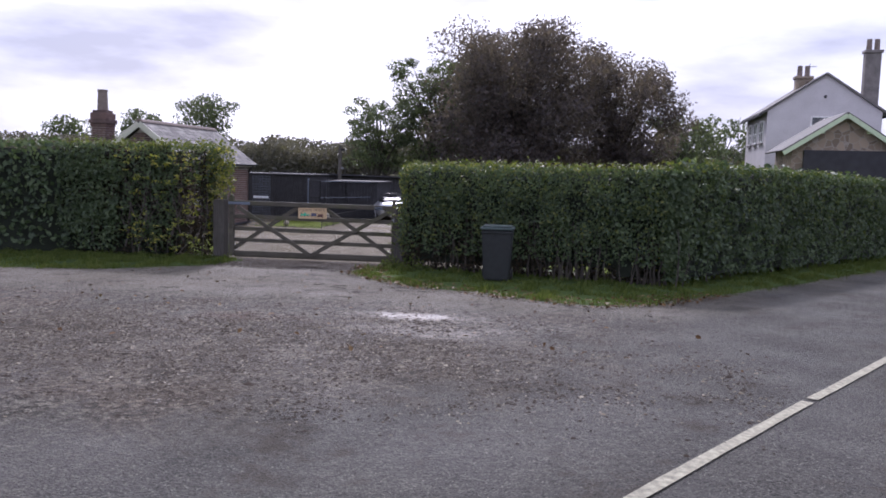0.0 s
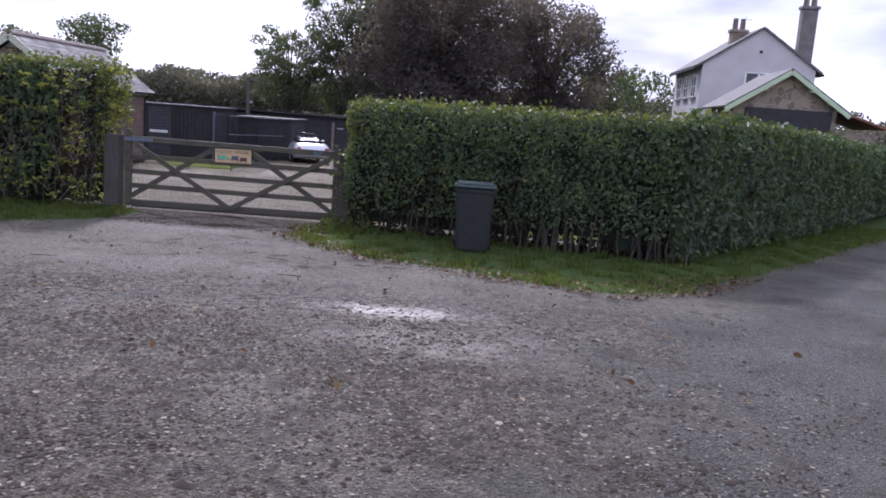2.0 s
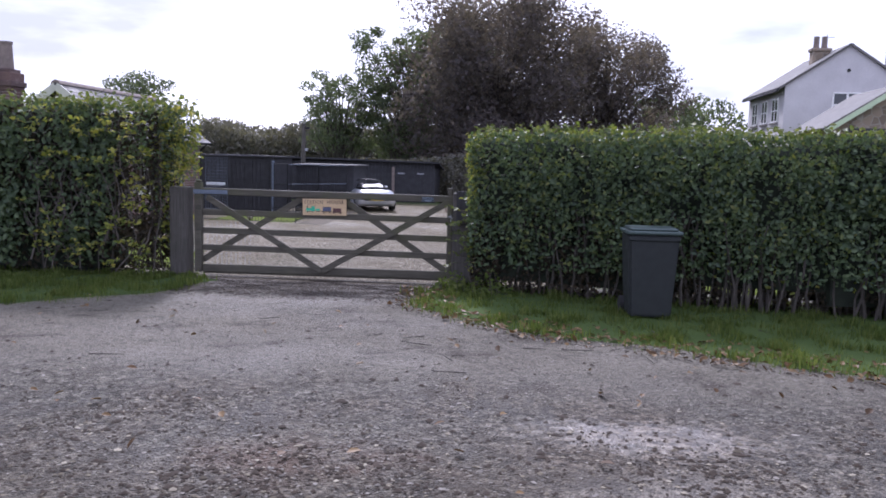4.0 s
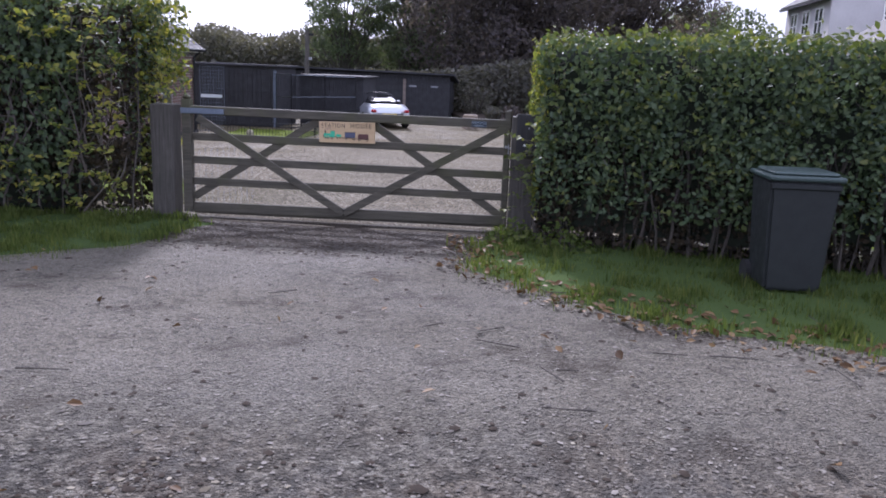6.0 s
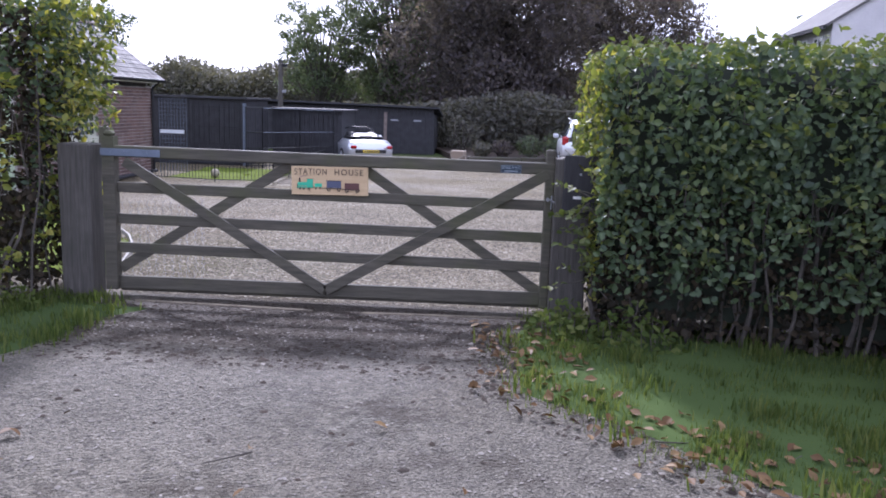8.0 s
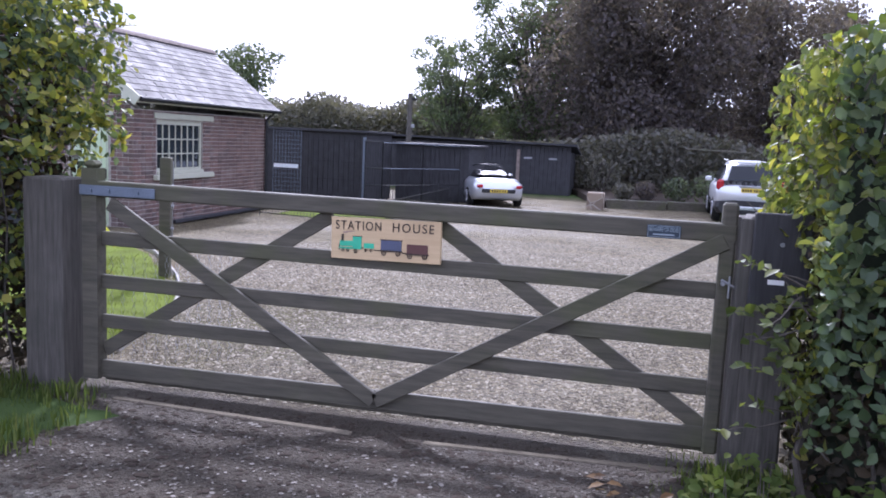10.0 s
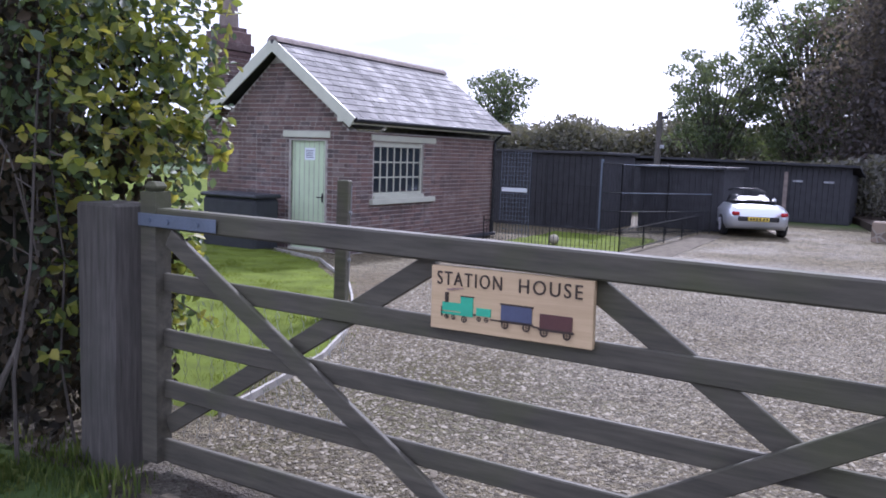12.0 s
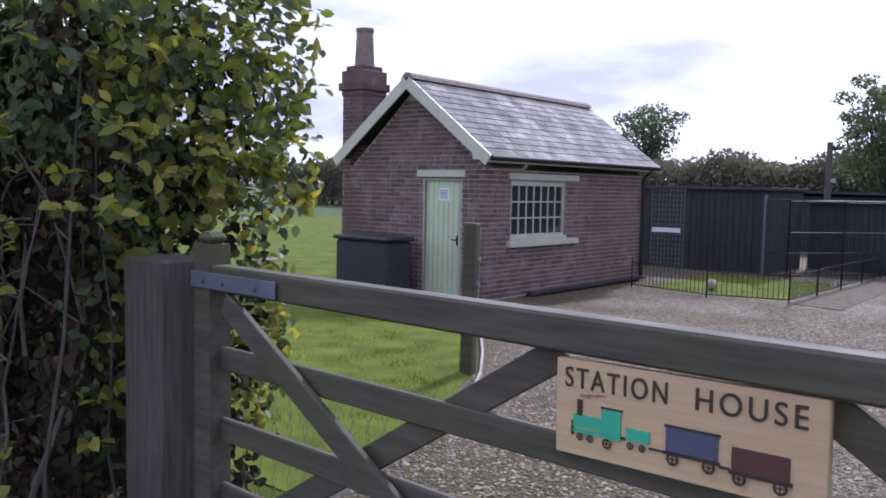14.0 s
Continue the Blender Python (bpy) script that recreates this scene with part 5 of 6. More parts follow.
def kennel_shed():
    k = thing("kennel_shed", pose(0.75, 6.0, KG), "long low black tarred kennel shed with felt roof", "shed")
    bm = B()
    box(bm, -18, -8.3, 33.6, 36.0, 0, 1.55)
    w = part("wall", bm, "tarred", k)
    bm = B()
    vs = [(-18.2, 33.3, 2.0), (-8.1, 33.3, 1.86), (-8.1, 36.2, 1.5), (-18.2, 36.2, 1.64)]
    lo, hi = [bm.verts.new((x, y, z - 0.07)) for x, y, z in vs], [bm.verts.new(v) for v in vs]
    bm.faces.new(lo)
    bm.faces.new(hi)
    for i in range(4):
        bm.faces.new((lo[i], lo[(i + 1) % 4], hi[(i + 1) % 4], hi[i]))
    part("roof", bm, "felt", k)
    for x in np.arange(-17.9, -8.4, 0.16):
        bm = B()
        box(bm, x, x + 0.145, 33.57, 33.6, 0.02, 1.78)
        part("cladding_board", bm, "tarred", w)
    for x, z0, z1 in ((-10.2, 0, 1.6), (-12.4, 0, 1.6)):
        bm = B()
        box(bm, x - 0.06, x + 0.06, 33.5, 33.56, z0, z1, 0.005)
        part("door_post", bm, "ridge", k)
    for x in (-10.0, -9.1):
        bm = B()
        box(bm, x, x + 0.3, 33.53, 33.565, 1.28, 1.34)
        part("vent", bm, "steel", k)


kennel_shed()


def mesh_panel(a, b, h, z0, bars, rails, r=0.008, label="", frame_r=0.02, mat="black_iron", name="dog_run_railing", finial=False):
    a, b = Vector((*a, z0)), Vector((*b, z0))
    p = thing(name, Matrix.Translation(a), label, "railing", "kennel run railings")
    d = b - a
    for q in (Vector((0, 0, 0)), d):
        bm = B()
        rod(bm, q, q + Vector((0, 0, h + (0.06 if finial else 0))), frame_r, seg=6)
        part("post", bm, mat, p)
    for z in rails:
        bm = B()
        rod(bm, Vector((0, 0, z)), d + Vector((0, 0, z)), frame_r * 0.7, seg=5)
        part("rail", bm, mat, p)
    me = None
    for i in range(1, bars):
        if me is None:
            bm = B()
            rod(bm, (0, 0, 0.05), (0, 0, h), r, seg=4)
            me = finish(bm, "bar", mat)
        o = new("bar", me)
        o.parent = p
        o.matrix_local = Matrix.Translation(d * (i / bars))
    return p


LOW = "low black steel railing panel round a grassed dog run"
TALL = "tall black steel kennel run panel"
mesh_panel((-13.3, 26.35), (-11.65, 25.95), 0.5, KG, 20, (0.06, 0.47), 0.006, LOW, 0.012, finial=True)
mesh_panel((-11.65, 25.95), (-10.39, 26.35), 0.5, KG, 16, (0.06, 0.47), 0.006, LOW, 0.014, finial=True)
for y0, y1 in ((26.35, 27.85), (27.85, 29.35), (29.35, 30.85), (30.85, 32.35)):
    mesh_panel((-10.39, y0), (-10.39, y1), 0.5, KG, 18, (0.06, 0.47), 0.006, LOW, 0.014, finial=True)
mesh_panel((-13.75, 27.95), (-13.1, 28.1), 1.9, KG, 9, tuple(np.arange(0.06, 1.9, 0.1)), 0.0035, "square mesh kennel panel beside the brick hut", 0.005, "iron")
for x in (-15.3, -13.9):
    mesh_panel((x, 30.82), (x + 1.36, 30.8), 1.78, KG, 16, (0.05, 0.62, 1.1, 1.66), 0.004, TALL, 0.012)
mesh_panel((-12.45, 30.8), (-12.25, 30.4), 1.8, KG, 5, (0.05, 0.9, 1.76), 0.007, "bare grey steel kennel gate standing ajar", 0.012, "iron")
mesh_panel((-12.25, 30.4), (-11.8, 30.5), 1.72, KG, 7, (0.05, 0.55, 1.0, 1.7), 0.005, TALL)
for q0, q1, z in (((-11.8, 30.5), (-11.0, 31.65), 1.7), ((-11.0, 31.65), (-10.2, 32.8), 1.68)):
    run = mesh_panel(q0, q1, z, KG, 15, (0.05, 0.55), 0.005, TALL)
    for h in (1.0, z - 0.02):
        bm = B()
        rod(bm, (0, 0, h), (q1[0] - q0[0], q1[1] - q0[1], h), 0.009, seg=5)
        part("rail", bm, "iron", run, "grey galvanised rail")


def kennel_block(x0, x1, y0, y1, h, label):
    k = thing("kennel", pose(0, 0, KG), label, "kennel", "dark kennels")
    bm = B()
    box(bm, x0, x1, y0, y1, 0, h)
    w = part("wall", bm, "tarred", k)
    bm = B()
    box(bm, x0 - 0.1, x1 + 0.1, y0 - 0.15, y1 + 0.1, h, h + 0.07, 0.01)
    part("roof", bm, "tarred", k)
    for x in np.arange(x0, x1 - 0.1, 0.15):
        bm = B()
        box(bm, x, x + 0.135, y0 - 0.025, y0 - 0.002, 0.02, h - 0.02)
        part("cladding_board", bm, "tarred", w)
    return k


kennel_block(-18.6, -12.45, 31.0, 33.4, 1.9, "low black timber kennel with flat felt roof")
kennel_block(-12.3, -10.1, 33.5, 36.2, 1.62, "lower black timber kennel behind the mesh run")
bm = B()
box(bm, -13.74, -13.12, 27.96, 27.99, 1.0, 1.09, 0.004)
solo("kennel_label", bm, "paper", "small pale painted board on the kennel panel", "board", m=pose(0, 0, KG))
bm = B()
bmesh.ops.create_icosphere(bm, subdivisions=2, radius=0.11)
solo("play_ball", bm, "stone", "pale grey ball lying in the dog run", "ball", smooth=True, m=pose(-12.0, 27.0, KG + 0.12))
RUN = [(-13.2, 26.6), (-10.5, 26.5), (-10.6, 30.0), (-13.3, 30.0)]
grass_patch("dog_run_grass", RUN, "lawn_sheet", "lawn_blade", 300, 0.04, 0.02, "patchy grass inside the dog run")
bm = B()
prism(bm, [(-10.3, 26.3), (-9.5, 26.1), (-9.7, 32.2), (-10.3, 32.3)], KG - 0.03, KG + 0.009)
solo("concrete_path", bm, "path", "pale concrete path beside the low railing", "path", kind="structure")

# pole with lamp behind the shed
tp = thing("timber_pole", pose(-13.37, 38.6, KG), "slim timber pole with a bracket lamp beyond the kennels", "pole")
bm = B()
rod(bm, (0, 0, 0), (0, 0, 3.42), 0.11, 0.09, 8)
part("shaft", bm, "post", tp)
bm = B()
box(bm, 0.02, 0.26, -0.05, 0.05, 3.17, 3.27, 0.01)
part("bracket", bm, "black_iron", tp)
bm = B()
box(bm, 0.06, 0.2, -0.06, 0.06, 2.2, 2.32, 0.02)
part("lamp", bm, "steel", tp)

# bins and oil tank beside the hut door
def dustbin(x, y, z, rz, h, w, d, label, body="bin", lid="bin_lid"):
    b = thing("wheelie_bin", pose(x, y, z, 0, 0, rz), label, "bin", "bins")
    bm = B()
    vs = bmesh.ops.create_cube(bm, size=1)["verts"]
    for v in vs:
        k = 1.0 if v.co.z > 0 else 0.82
        v.co = Vector((v.co.x * w * k, v.co.y * d * k, (v.co.z + 0.5) * (h - 0.1) + 0.03))
    bmesh.ops.bevel(bm, geom=bm.edges[:], offset=0.025, segments=2, affect="EDGES")
    part("body", bm, body, b)
    bm = B()
    box(bm, -w * 0.54, w * 0.54, -d * 0.56, d * 0.54, h - 0.07, h - 0.03, 0.012)
    box(bm, -w * 0.47, w * 0.47, -d * 0.48, d * 0.42, h - 0.03, h, 0.014)
    part("lid", bm, lid, b, "grey-green lid")
    bm = B()
    rod(bm, (-w * 0.45, d * 0.58, h - 0.1), (w * 0.45, d * 0.58, h - 0.1), 0.016)
    part("handle", bm, body, b)
    bm = B()
    box(bm, -w * 0.5, w * 0.5, -d * 0.53, -d * 0.46, h - 0.14, h - 0.09, 0.01)
    part("rim", bm, body, b)
    for sx in (-1, 1):
        bm = B()
        rod(bm, (sx * w * 0.38, d * 0.42, 0.1), (sx * w * 0.5, d * 0.42, 0.1), 0.1, seg=16)
        part("wheel", bm, "tyre", b)
    return b


dustbin(-2.42, 11.93, 0.02, 2, 1.02, 0.56, 0.5, "dark grey wheelie bin with greenish lid against the hedge")
dk = HUT @ pose(-2.15, -0.3, -0.02)
bm = B()
box(bm, -0.62, 0.62, -0.32, 0.3, 0.0, 0.92, 0.05)
st = thing("storage_box", dk, "black plastic storage box beside the hut door", "storage box")
part("body", bm, "tarp", st)
bm = B()
box(bm, -0.65, 0.65, -0.35, 0.33, 0.92, 0.99, 0.025)
part("lid", bm, "tarp", st)


# ---- flower bed with low sleepers, shrubs ----
def ball_leaves(c, r, n, squash=0.8):
    d = RNG.normal(0, 1, (n, 3))
    d /= np.linalg.norm(d, axis=1)[:, None]
    rad = r * RNG.uniform(0.55, 1.05, n)[:, None]
    at = np.asarray(c) + d * rad * np.array([1, 1, squash])
    return at, d


bm = B()
box(bm, -6.6, -6.1, 34.0, 34.5, KG - 0.05, KG + 0.5, 0.03)
solo("stone_block", bm, "rubble", "rough grey stone block at the bed's end", "stone block")
for x0, x1, y in ((-6.05, -4.3, 35.0), (-4.25, -2.1, 35.7)):
    bm = B()
    beam(bm, (x0, y, KG + 0.12), (x1, y + 0.5, KG + 0.12), 0.2, 0.3, bevel=0.02)
    solo("timber_sleeper", bm, "gate", "dark timber sleeper edging the raised bed", "sleeper", group="bed sleepers")
bed = B()
prism(bed, [(-6.3, 35.1), (-2.1, 36.3), (-1.4, 48), (-11, 50), (-7.4, 40.6)], KG, KG + 0.2)
solo("raised_bed", bed, "mud", "raised earth bed under the trees", "flower bed", kind="structure")
for i, (x, y, r, mat) in enumerate(((-2.9, 37.0, 0.62, "green"), (-3.9, 37.2, 0.5, "green"), (-4.9, 36.8, 0.4, "copper"), (-5.6, 36.4, 0.35, "wood_far"), (-6.4, 40.6, 0.9, "wood_far"), (-7.0, 41.6, 1.1, "wood_far"), (-1.7, 38.4, 0.8, "green"))):
    sh = thing("shrub", pose(x, y, KG + 0.2), "low rounded shrub in the raised bed", "shrub", "bed shrubs")
    at, nr = ball_leaves((0, 0, r * 0.75), r, 450)
    part("foliage", leaf_mesh("foliage", at, nr, 0.1, mat), mat, sh)
    bm = B()
    for j in range(5):
        rod(bm, (0, 0, -0.05), (random.uniform(-r, r) * 0.7, random.uniform(-r, r) * 0.7, r * 1.1), 0.02, 0.008, 5)
    tagged(part("stem_growth", bm, "bark", sh), kind="stuff")
bm = B()
rod(bm, (-3.6, 40.0, 1.62), (-1.4, 40.0, 1.56), 0.03, seg=6)
rod(bm, (-3.6, 40.3, KG), (-3.6, 40.0, 1.64), 0.012, seg=6)
rod(bm, (-1.4, 40.3, KG), (-1.4, 40.0, 1.58), 0.012, seg=6)
solo("garden_frame", bm, "gate", "slim pale rail on thin stays before dark shrubs", "frame")


# ---- cars ----
def loft(bm, rings, cap=True):
    rows = [[bm.verts.new(p) for p in r] for r in rings]
    n = len(rows[0])
    for a, b in zip(rows, rows[1:]):
        for i in range(n):
            bm.faces.new((a[i], a[(i + 1) % n], b[(i + 1) % n], b[i]))
    if cap:
        bm.faces.new(rows[0][::-1])
        bm.faces.new(rows[-1])


def car_ring(y, w, z0, z1, belt, inset, crown=0.04):
    """A body section across the car at y: sill, belt line, shoulder and top."""
    return [(-w * 0.9, y, z0), (-w, y, z0 + 0.14), (-w, y, belt), (-w + inset, y, z1 - crown), (-(w - inset) * 0.5, y, z1), ((w - inset) * 0.5, y, z1), (w - inset, y, z1 - crown), (w, y, belt), (w, y, z0 + 0.14), (w * 0.9, y, z0)]


def wheel(parent, x, y, r, w=0.19):
    bm = B()
    rod(bm, (x - w / 2, y, r), (x + w / 2, y, r), r, seg=24)
    bmesh.ops.bevel(bm, geom=[e for e in bm.edges if abs(e.verts[0].co.x - e.verts[1].co.x) < 1e-4], offset=0.03, segments=2, affect="EDGES")
    t = part("tyre", bm, "tyre", parent)
    s = 1 if x > 0 else -1
    bm = B()
    rod(bm, (x + s * w * 0.44, y, r), (x + s * w * 0.53, y, r), r * 0.66, r * 0.6, 20)
    for k in range(6):
        a = k * math.pi / 3
        beam(bm, (x + s * w * 0.55, y, r), (x + s * w * 0.55, y + math.cos(a) * r * 0.58, r + math.sin(a) * r * 0.58), 0.05, 0.03, (1, 0, 0))
    part("rim", bm, "rim", t)


def small_convertible(m):
    """Two-seat car seen from behind; its tail is at y = 0, its nose along +y."""
    c = thing("small_car", m, "small rounded silver convertible with its top folded down", "car")
    bm = B()
    loft(bm, [car_ring(0.0, 0.62, 0.30, 0.70, 0.54, 0.10), car_ring(0.10, 0.74, 0.24, 0.78, 0.60, 0.12), car_ring(0.35, 0.80, 0.20, 0.84, 0.64, 0.14), car_ring(0.9, 0.82, 0.18, 0.87, 0.68, 0.16), car_ring(1.3, 0.82, 0.18, 0.86, 0.68, 0.12),
              car_ring(2.5, 0.82, 0.18, 0.85, 0.68, 0.12), car_ring(3.0, 0.8, 0.18, 0.78, 0.62, 0.14), car_ring(3.5, 0.7, 0.22, 0.72, 0.58, 0.16), car_ring(3.65, 0.55, 0.28, 0.6, 0.5, 0.14)])
    bmesh.ops.subdivide_edges(bm, edges=bm.edges[:], cuts=1, use_grid_fill=True, smooth=0.6)
    part("body", bm, "car_silver", c, smooth=True)
    bm = B()
    loft(bm, [car_ring(0.62, 0.5, 0.8, 0.9, 0.85, 0.1), car_ring(0.8, 0.58, 0.8, 0.97, 0.88, 0.16), car_ring(1.2, 0.6, 0.8, 0.98, 0.88, 0.18), car_ring(1.4, 0.58, 0.8, 0.9, 0.86, 0.1)])
    part("folded_top", bm, "car_dark", c, "folded dark fabric top", smooth=True)
    for s in (-1, 1):
        bm = B()
        loft(bm, [car_ring(1.45, 0.2, 0.7, 1.0, 0.85, 0.06), car_ring(1.62, 0.22, 0.7, 1.06, 0.85, 0.07)])
        bmesh.ops.translate(bm, verts=bm.verts, vec=(s * 0.36, 0, 0))
        part("seat_back", bm, "car_dark", c, smooth=True)
    bm = B()
    arch = [Vector((-0.62, 2.45, 0.84)), Vector((-0.54, 2.15, 1.12)), Vector((-0.3, 2.06, 1.2)), Vector((0.3, 2.06, 1.2)), Vector((0.54, 2.15, 1.12)), Vector((0.62, 2.45, 0.84))]
    for a, b in zip(arch, arch[1:]):
        rod(bm, a, b, 0.03, seg=8)
    part("windscreen_frame", bm, "car_dark", c, "dark windscreen surround")
    # white paint stands in for the sky's brightness on this piece
    bm = B()
    loft(bm, [[(-0.38, 0.66, 0.9), (-0.3, 0.64, 0.885), (0.3, 0.64, 0.885), (0.38, 0.66, 0.9), (0.3, 0.7, 0.93), (-0.3, 0.7, 0.93)], [(-0.4, 0.95, 1.0), (-0.31, 0.93, 0.985), (0.31, 0.93, 0.985), (0.4, 0.95, 1.0), (0.31, 0.98, 1.04), (-0.31, 0.98, 1.04)]])
    part("tonneau_cover", bm, "white", c, "pale cover with the sky's brightness painted white")
    bm = B()
    box(bm, -0.5, 0.5, 0.03, 0.16, 0.66, 0.70, 0.015)
    part("boot_trim", bm, "steel", c, "bright boot strip")
    bm = B()
    box(bm, -0.52, 0.52, -0.02, 0.1, 0.42, 0.56, 0.03)
    part("bumper_recess", bm, "car_dark", c)
    bm = B()
    box(bm, -0.26, 0.26, -0.035, -0.02, 0.44, 0.54, 0.003)
    pl = part("number_plate", bm, "plate", c, "yellow rear number plate")
    bm = B()
    for i in range(6):
        box(bm, -0.22 + i * 0.075 + (0.02 if i > 3 else 0), -0.17 + i * 0.075 + (0.02 if i > 3 else 0), -0.038, -0.0355, 0.46, 0.52)
    tagged(part("plate_writing", bm, "ink", pl, "unreadable dark characters"), kind="stuff")
    for s in (-1, 1):
        bm = B()
        box(bm, s * 0.6 - 0.09, s * 0.6 + 0.09, 0.0, 0.14, 0.58, 0.68, 0.03, Matrix.Rotation(radians(s * -18), 4, "Z"))
        part("tail_light", bm, "lamp_red", c, "red tail light")
        for y in (0.72, 2.95):
            wheel(c, s * 0.74, y, 0.29)
        bm = B()
        box(bm, s * 0.82 - 0.06, s * 0.82 + 0.06, 2.2, 2.3, 0.84, 0.94, 0.03)
        part("door_mirror", bm, "car_silver", c)
    bm = B()
    box(bm, -0.15, 0.15, 0.3, 0.6, 0.2, 0.3)
    part("underbody", bm, "car_dark", c)


small_convertible(pose(-8.98, 32.5, KG, 0, 0, 21) @ Matrix.Diagonal((0.95, 0.95, 0.95, 1)))


def suv(m):
    c = thing("suv", m, "pale silver compact SUV with dark lower trim", "car")
    bm = B()
    loft(bm, [car_ring(0.02, 0.80, 0.50, 0.98, 0.8, 0.05), car_ring(0.12, 0.87, 0.46, 1.04, 0.86, 0.06), car_ring(0.6, 0.89, 0.42, 1.06, 0.9, 0.06), car_ring(2.9, 0.89, 0.42, 1.04, 0.9, 0.06), car_ring(3.9, 0.85, 0.42, 0.95, 0.8, 0.12), car_ring(4.2, 0.7, 0.46, 0.8, 0.7, 0.1)])
    part("body", bm, "car_white", c, smooth=True)
    bm = B()
    loft(bm, [car_ring(0.06, 0.78, 0.98, 1.03, 1.0, 0.03), car_ring(0.22, 0.76, 0.98, 1.45, 1.1, 0.14), car_ring(0.36, 0.74, 0.98, 1.60, 1.1, 0.18), car_ring(1.3, 0.75, 0.98, 1.66, 1.1, 0.2), car_ring(2.3, 0.75, 0.98, 1.6, 1.1, 0.2), car_ring(3.1, 0.78, 0.98, 1.05, 1.0, 0.05)])
    part("cabin", bm, "car_white", c, smooth=True)
    bm = B()
    poly(bm, [(-0.62, 0.085, 1.12), (0.62, 0.085, 1.12), (0.53, 0.235, 1.50), (-0.53, 0.235, 1.50)])
    r = bmesh.ops.extrude_face_region(bm, geom=bm.faces[:])
    bmesh.ops.translate(bm, verts=[v for v in r["geom"] if isinstance(v, bmesh.types.BMVert)], vec=(0, -0.03, 0.01))
    part("rear_window", bm, "car_glass", c, "dark rear window")
    bm = B()
    box(bm, -0.5, 0.5, 0.16, 0.34, 1.585, 1.625, 0.015)
    part("spoiler", bm, "car_white", c)
    bm = B()
    loft(bm, [car_ring(-0.02, 0.80, 0.28, 0.62, 0.45, 0.04), car_ring(0.14, 0.88, 0.26, 0.62, 0.45, 0.03), car_ring(0.5, 0.895, 0.26, 0.55, 0.45, 0.02), car_ring(3.9, 0.88, 0.26, 0.5, 0.42, 0.03)])
    part("lower_trim", bm, "car_dark", c, "black lower trim")
    bm = B()
    box(bm, -0.42, 0.42, -0.04, 0.05, 0.36, 0.48, 0.03)
    part("bumper_insert", bm, "car_silver", c, "silver bumper insert")
    bm = B()
    box(bm, -0.32, 0.32, -0.005, 0.05, 0.96, 1.0, 0.01)
    part("chrome_strip", bm, "steel", c)
    bm = B()
    box(bm, -0.26, 0.26, 0.0, 0.03, 0.83, 0.945, 0.003)
    pl = part("number_plate", bm, "plate", c, "yellow rear number plate")
    bm = B()
    for i in range(7):
        o = -0.235 + i * 0.064 + (0.025 if i > 3 else 0)
        box(bm, o, o + 0.045, -0.004, -0.0005, 0.855, 0.92)
    tagged(part("plate_writing", bm, "ink", pl, "unreadable dark characters"), kind="stuff")
    for s in (-1, 1):
        bm = B()
        box(bm, s * 0.77 - 0.1, s * 0.77 + 0.1, 0.03, 0.25, 0.86, 1.14, 0.05)
        part("tail_light", bm, "lamp_red", c, "red tail light")
        for y in (0.8, 3.35):
            wheel(c, s * 0.79, y, 0.34, 0.22)
        bm = B()
        rod(bm, (s * 0.6, 0.6, 1.63), (s * 0.6, 2.2, 1.66), 0.02, seg=6)
        part("roof_rail", bm, "steel", c)
        bm = B()
        box(bm, s * 0.95 - 0.09, s * 0.95 + 0.09, 2.75, 2.9, 1.0, 1.14, 0.03)
        part("door_mirror", bm, "car_white", c)
        bm = B()
        poly(bm, [(s * 0.80, 0.55, 1.1), (s * 0.80, 2.75, 1.1), (s * 0.62, 2.1, 1.5), (s * 0.62, 0.7, 1.5)])
        r = bmesh.ops.extrude_face_region(bm, geom=bm.faces[:])
        bmesh.ops.translate(bm, verts=[v for v in r["geom"] if isinstance(v, bmesh.types.BMVert)], vec=(s * 0.03, 0, 0.01))
        part("side_window", bm, "car_glass", c, "dark side glass")


suv(pose(-2.3, 32.2, KG, 0, 0, -2))


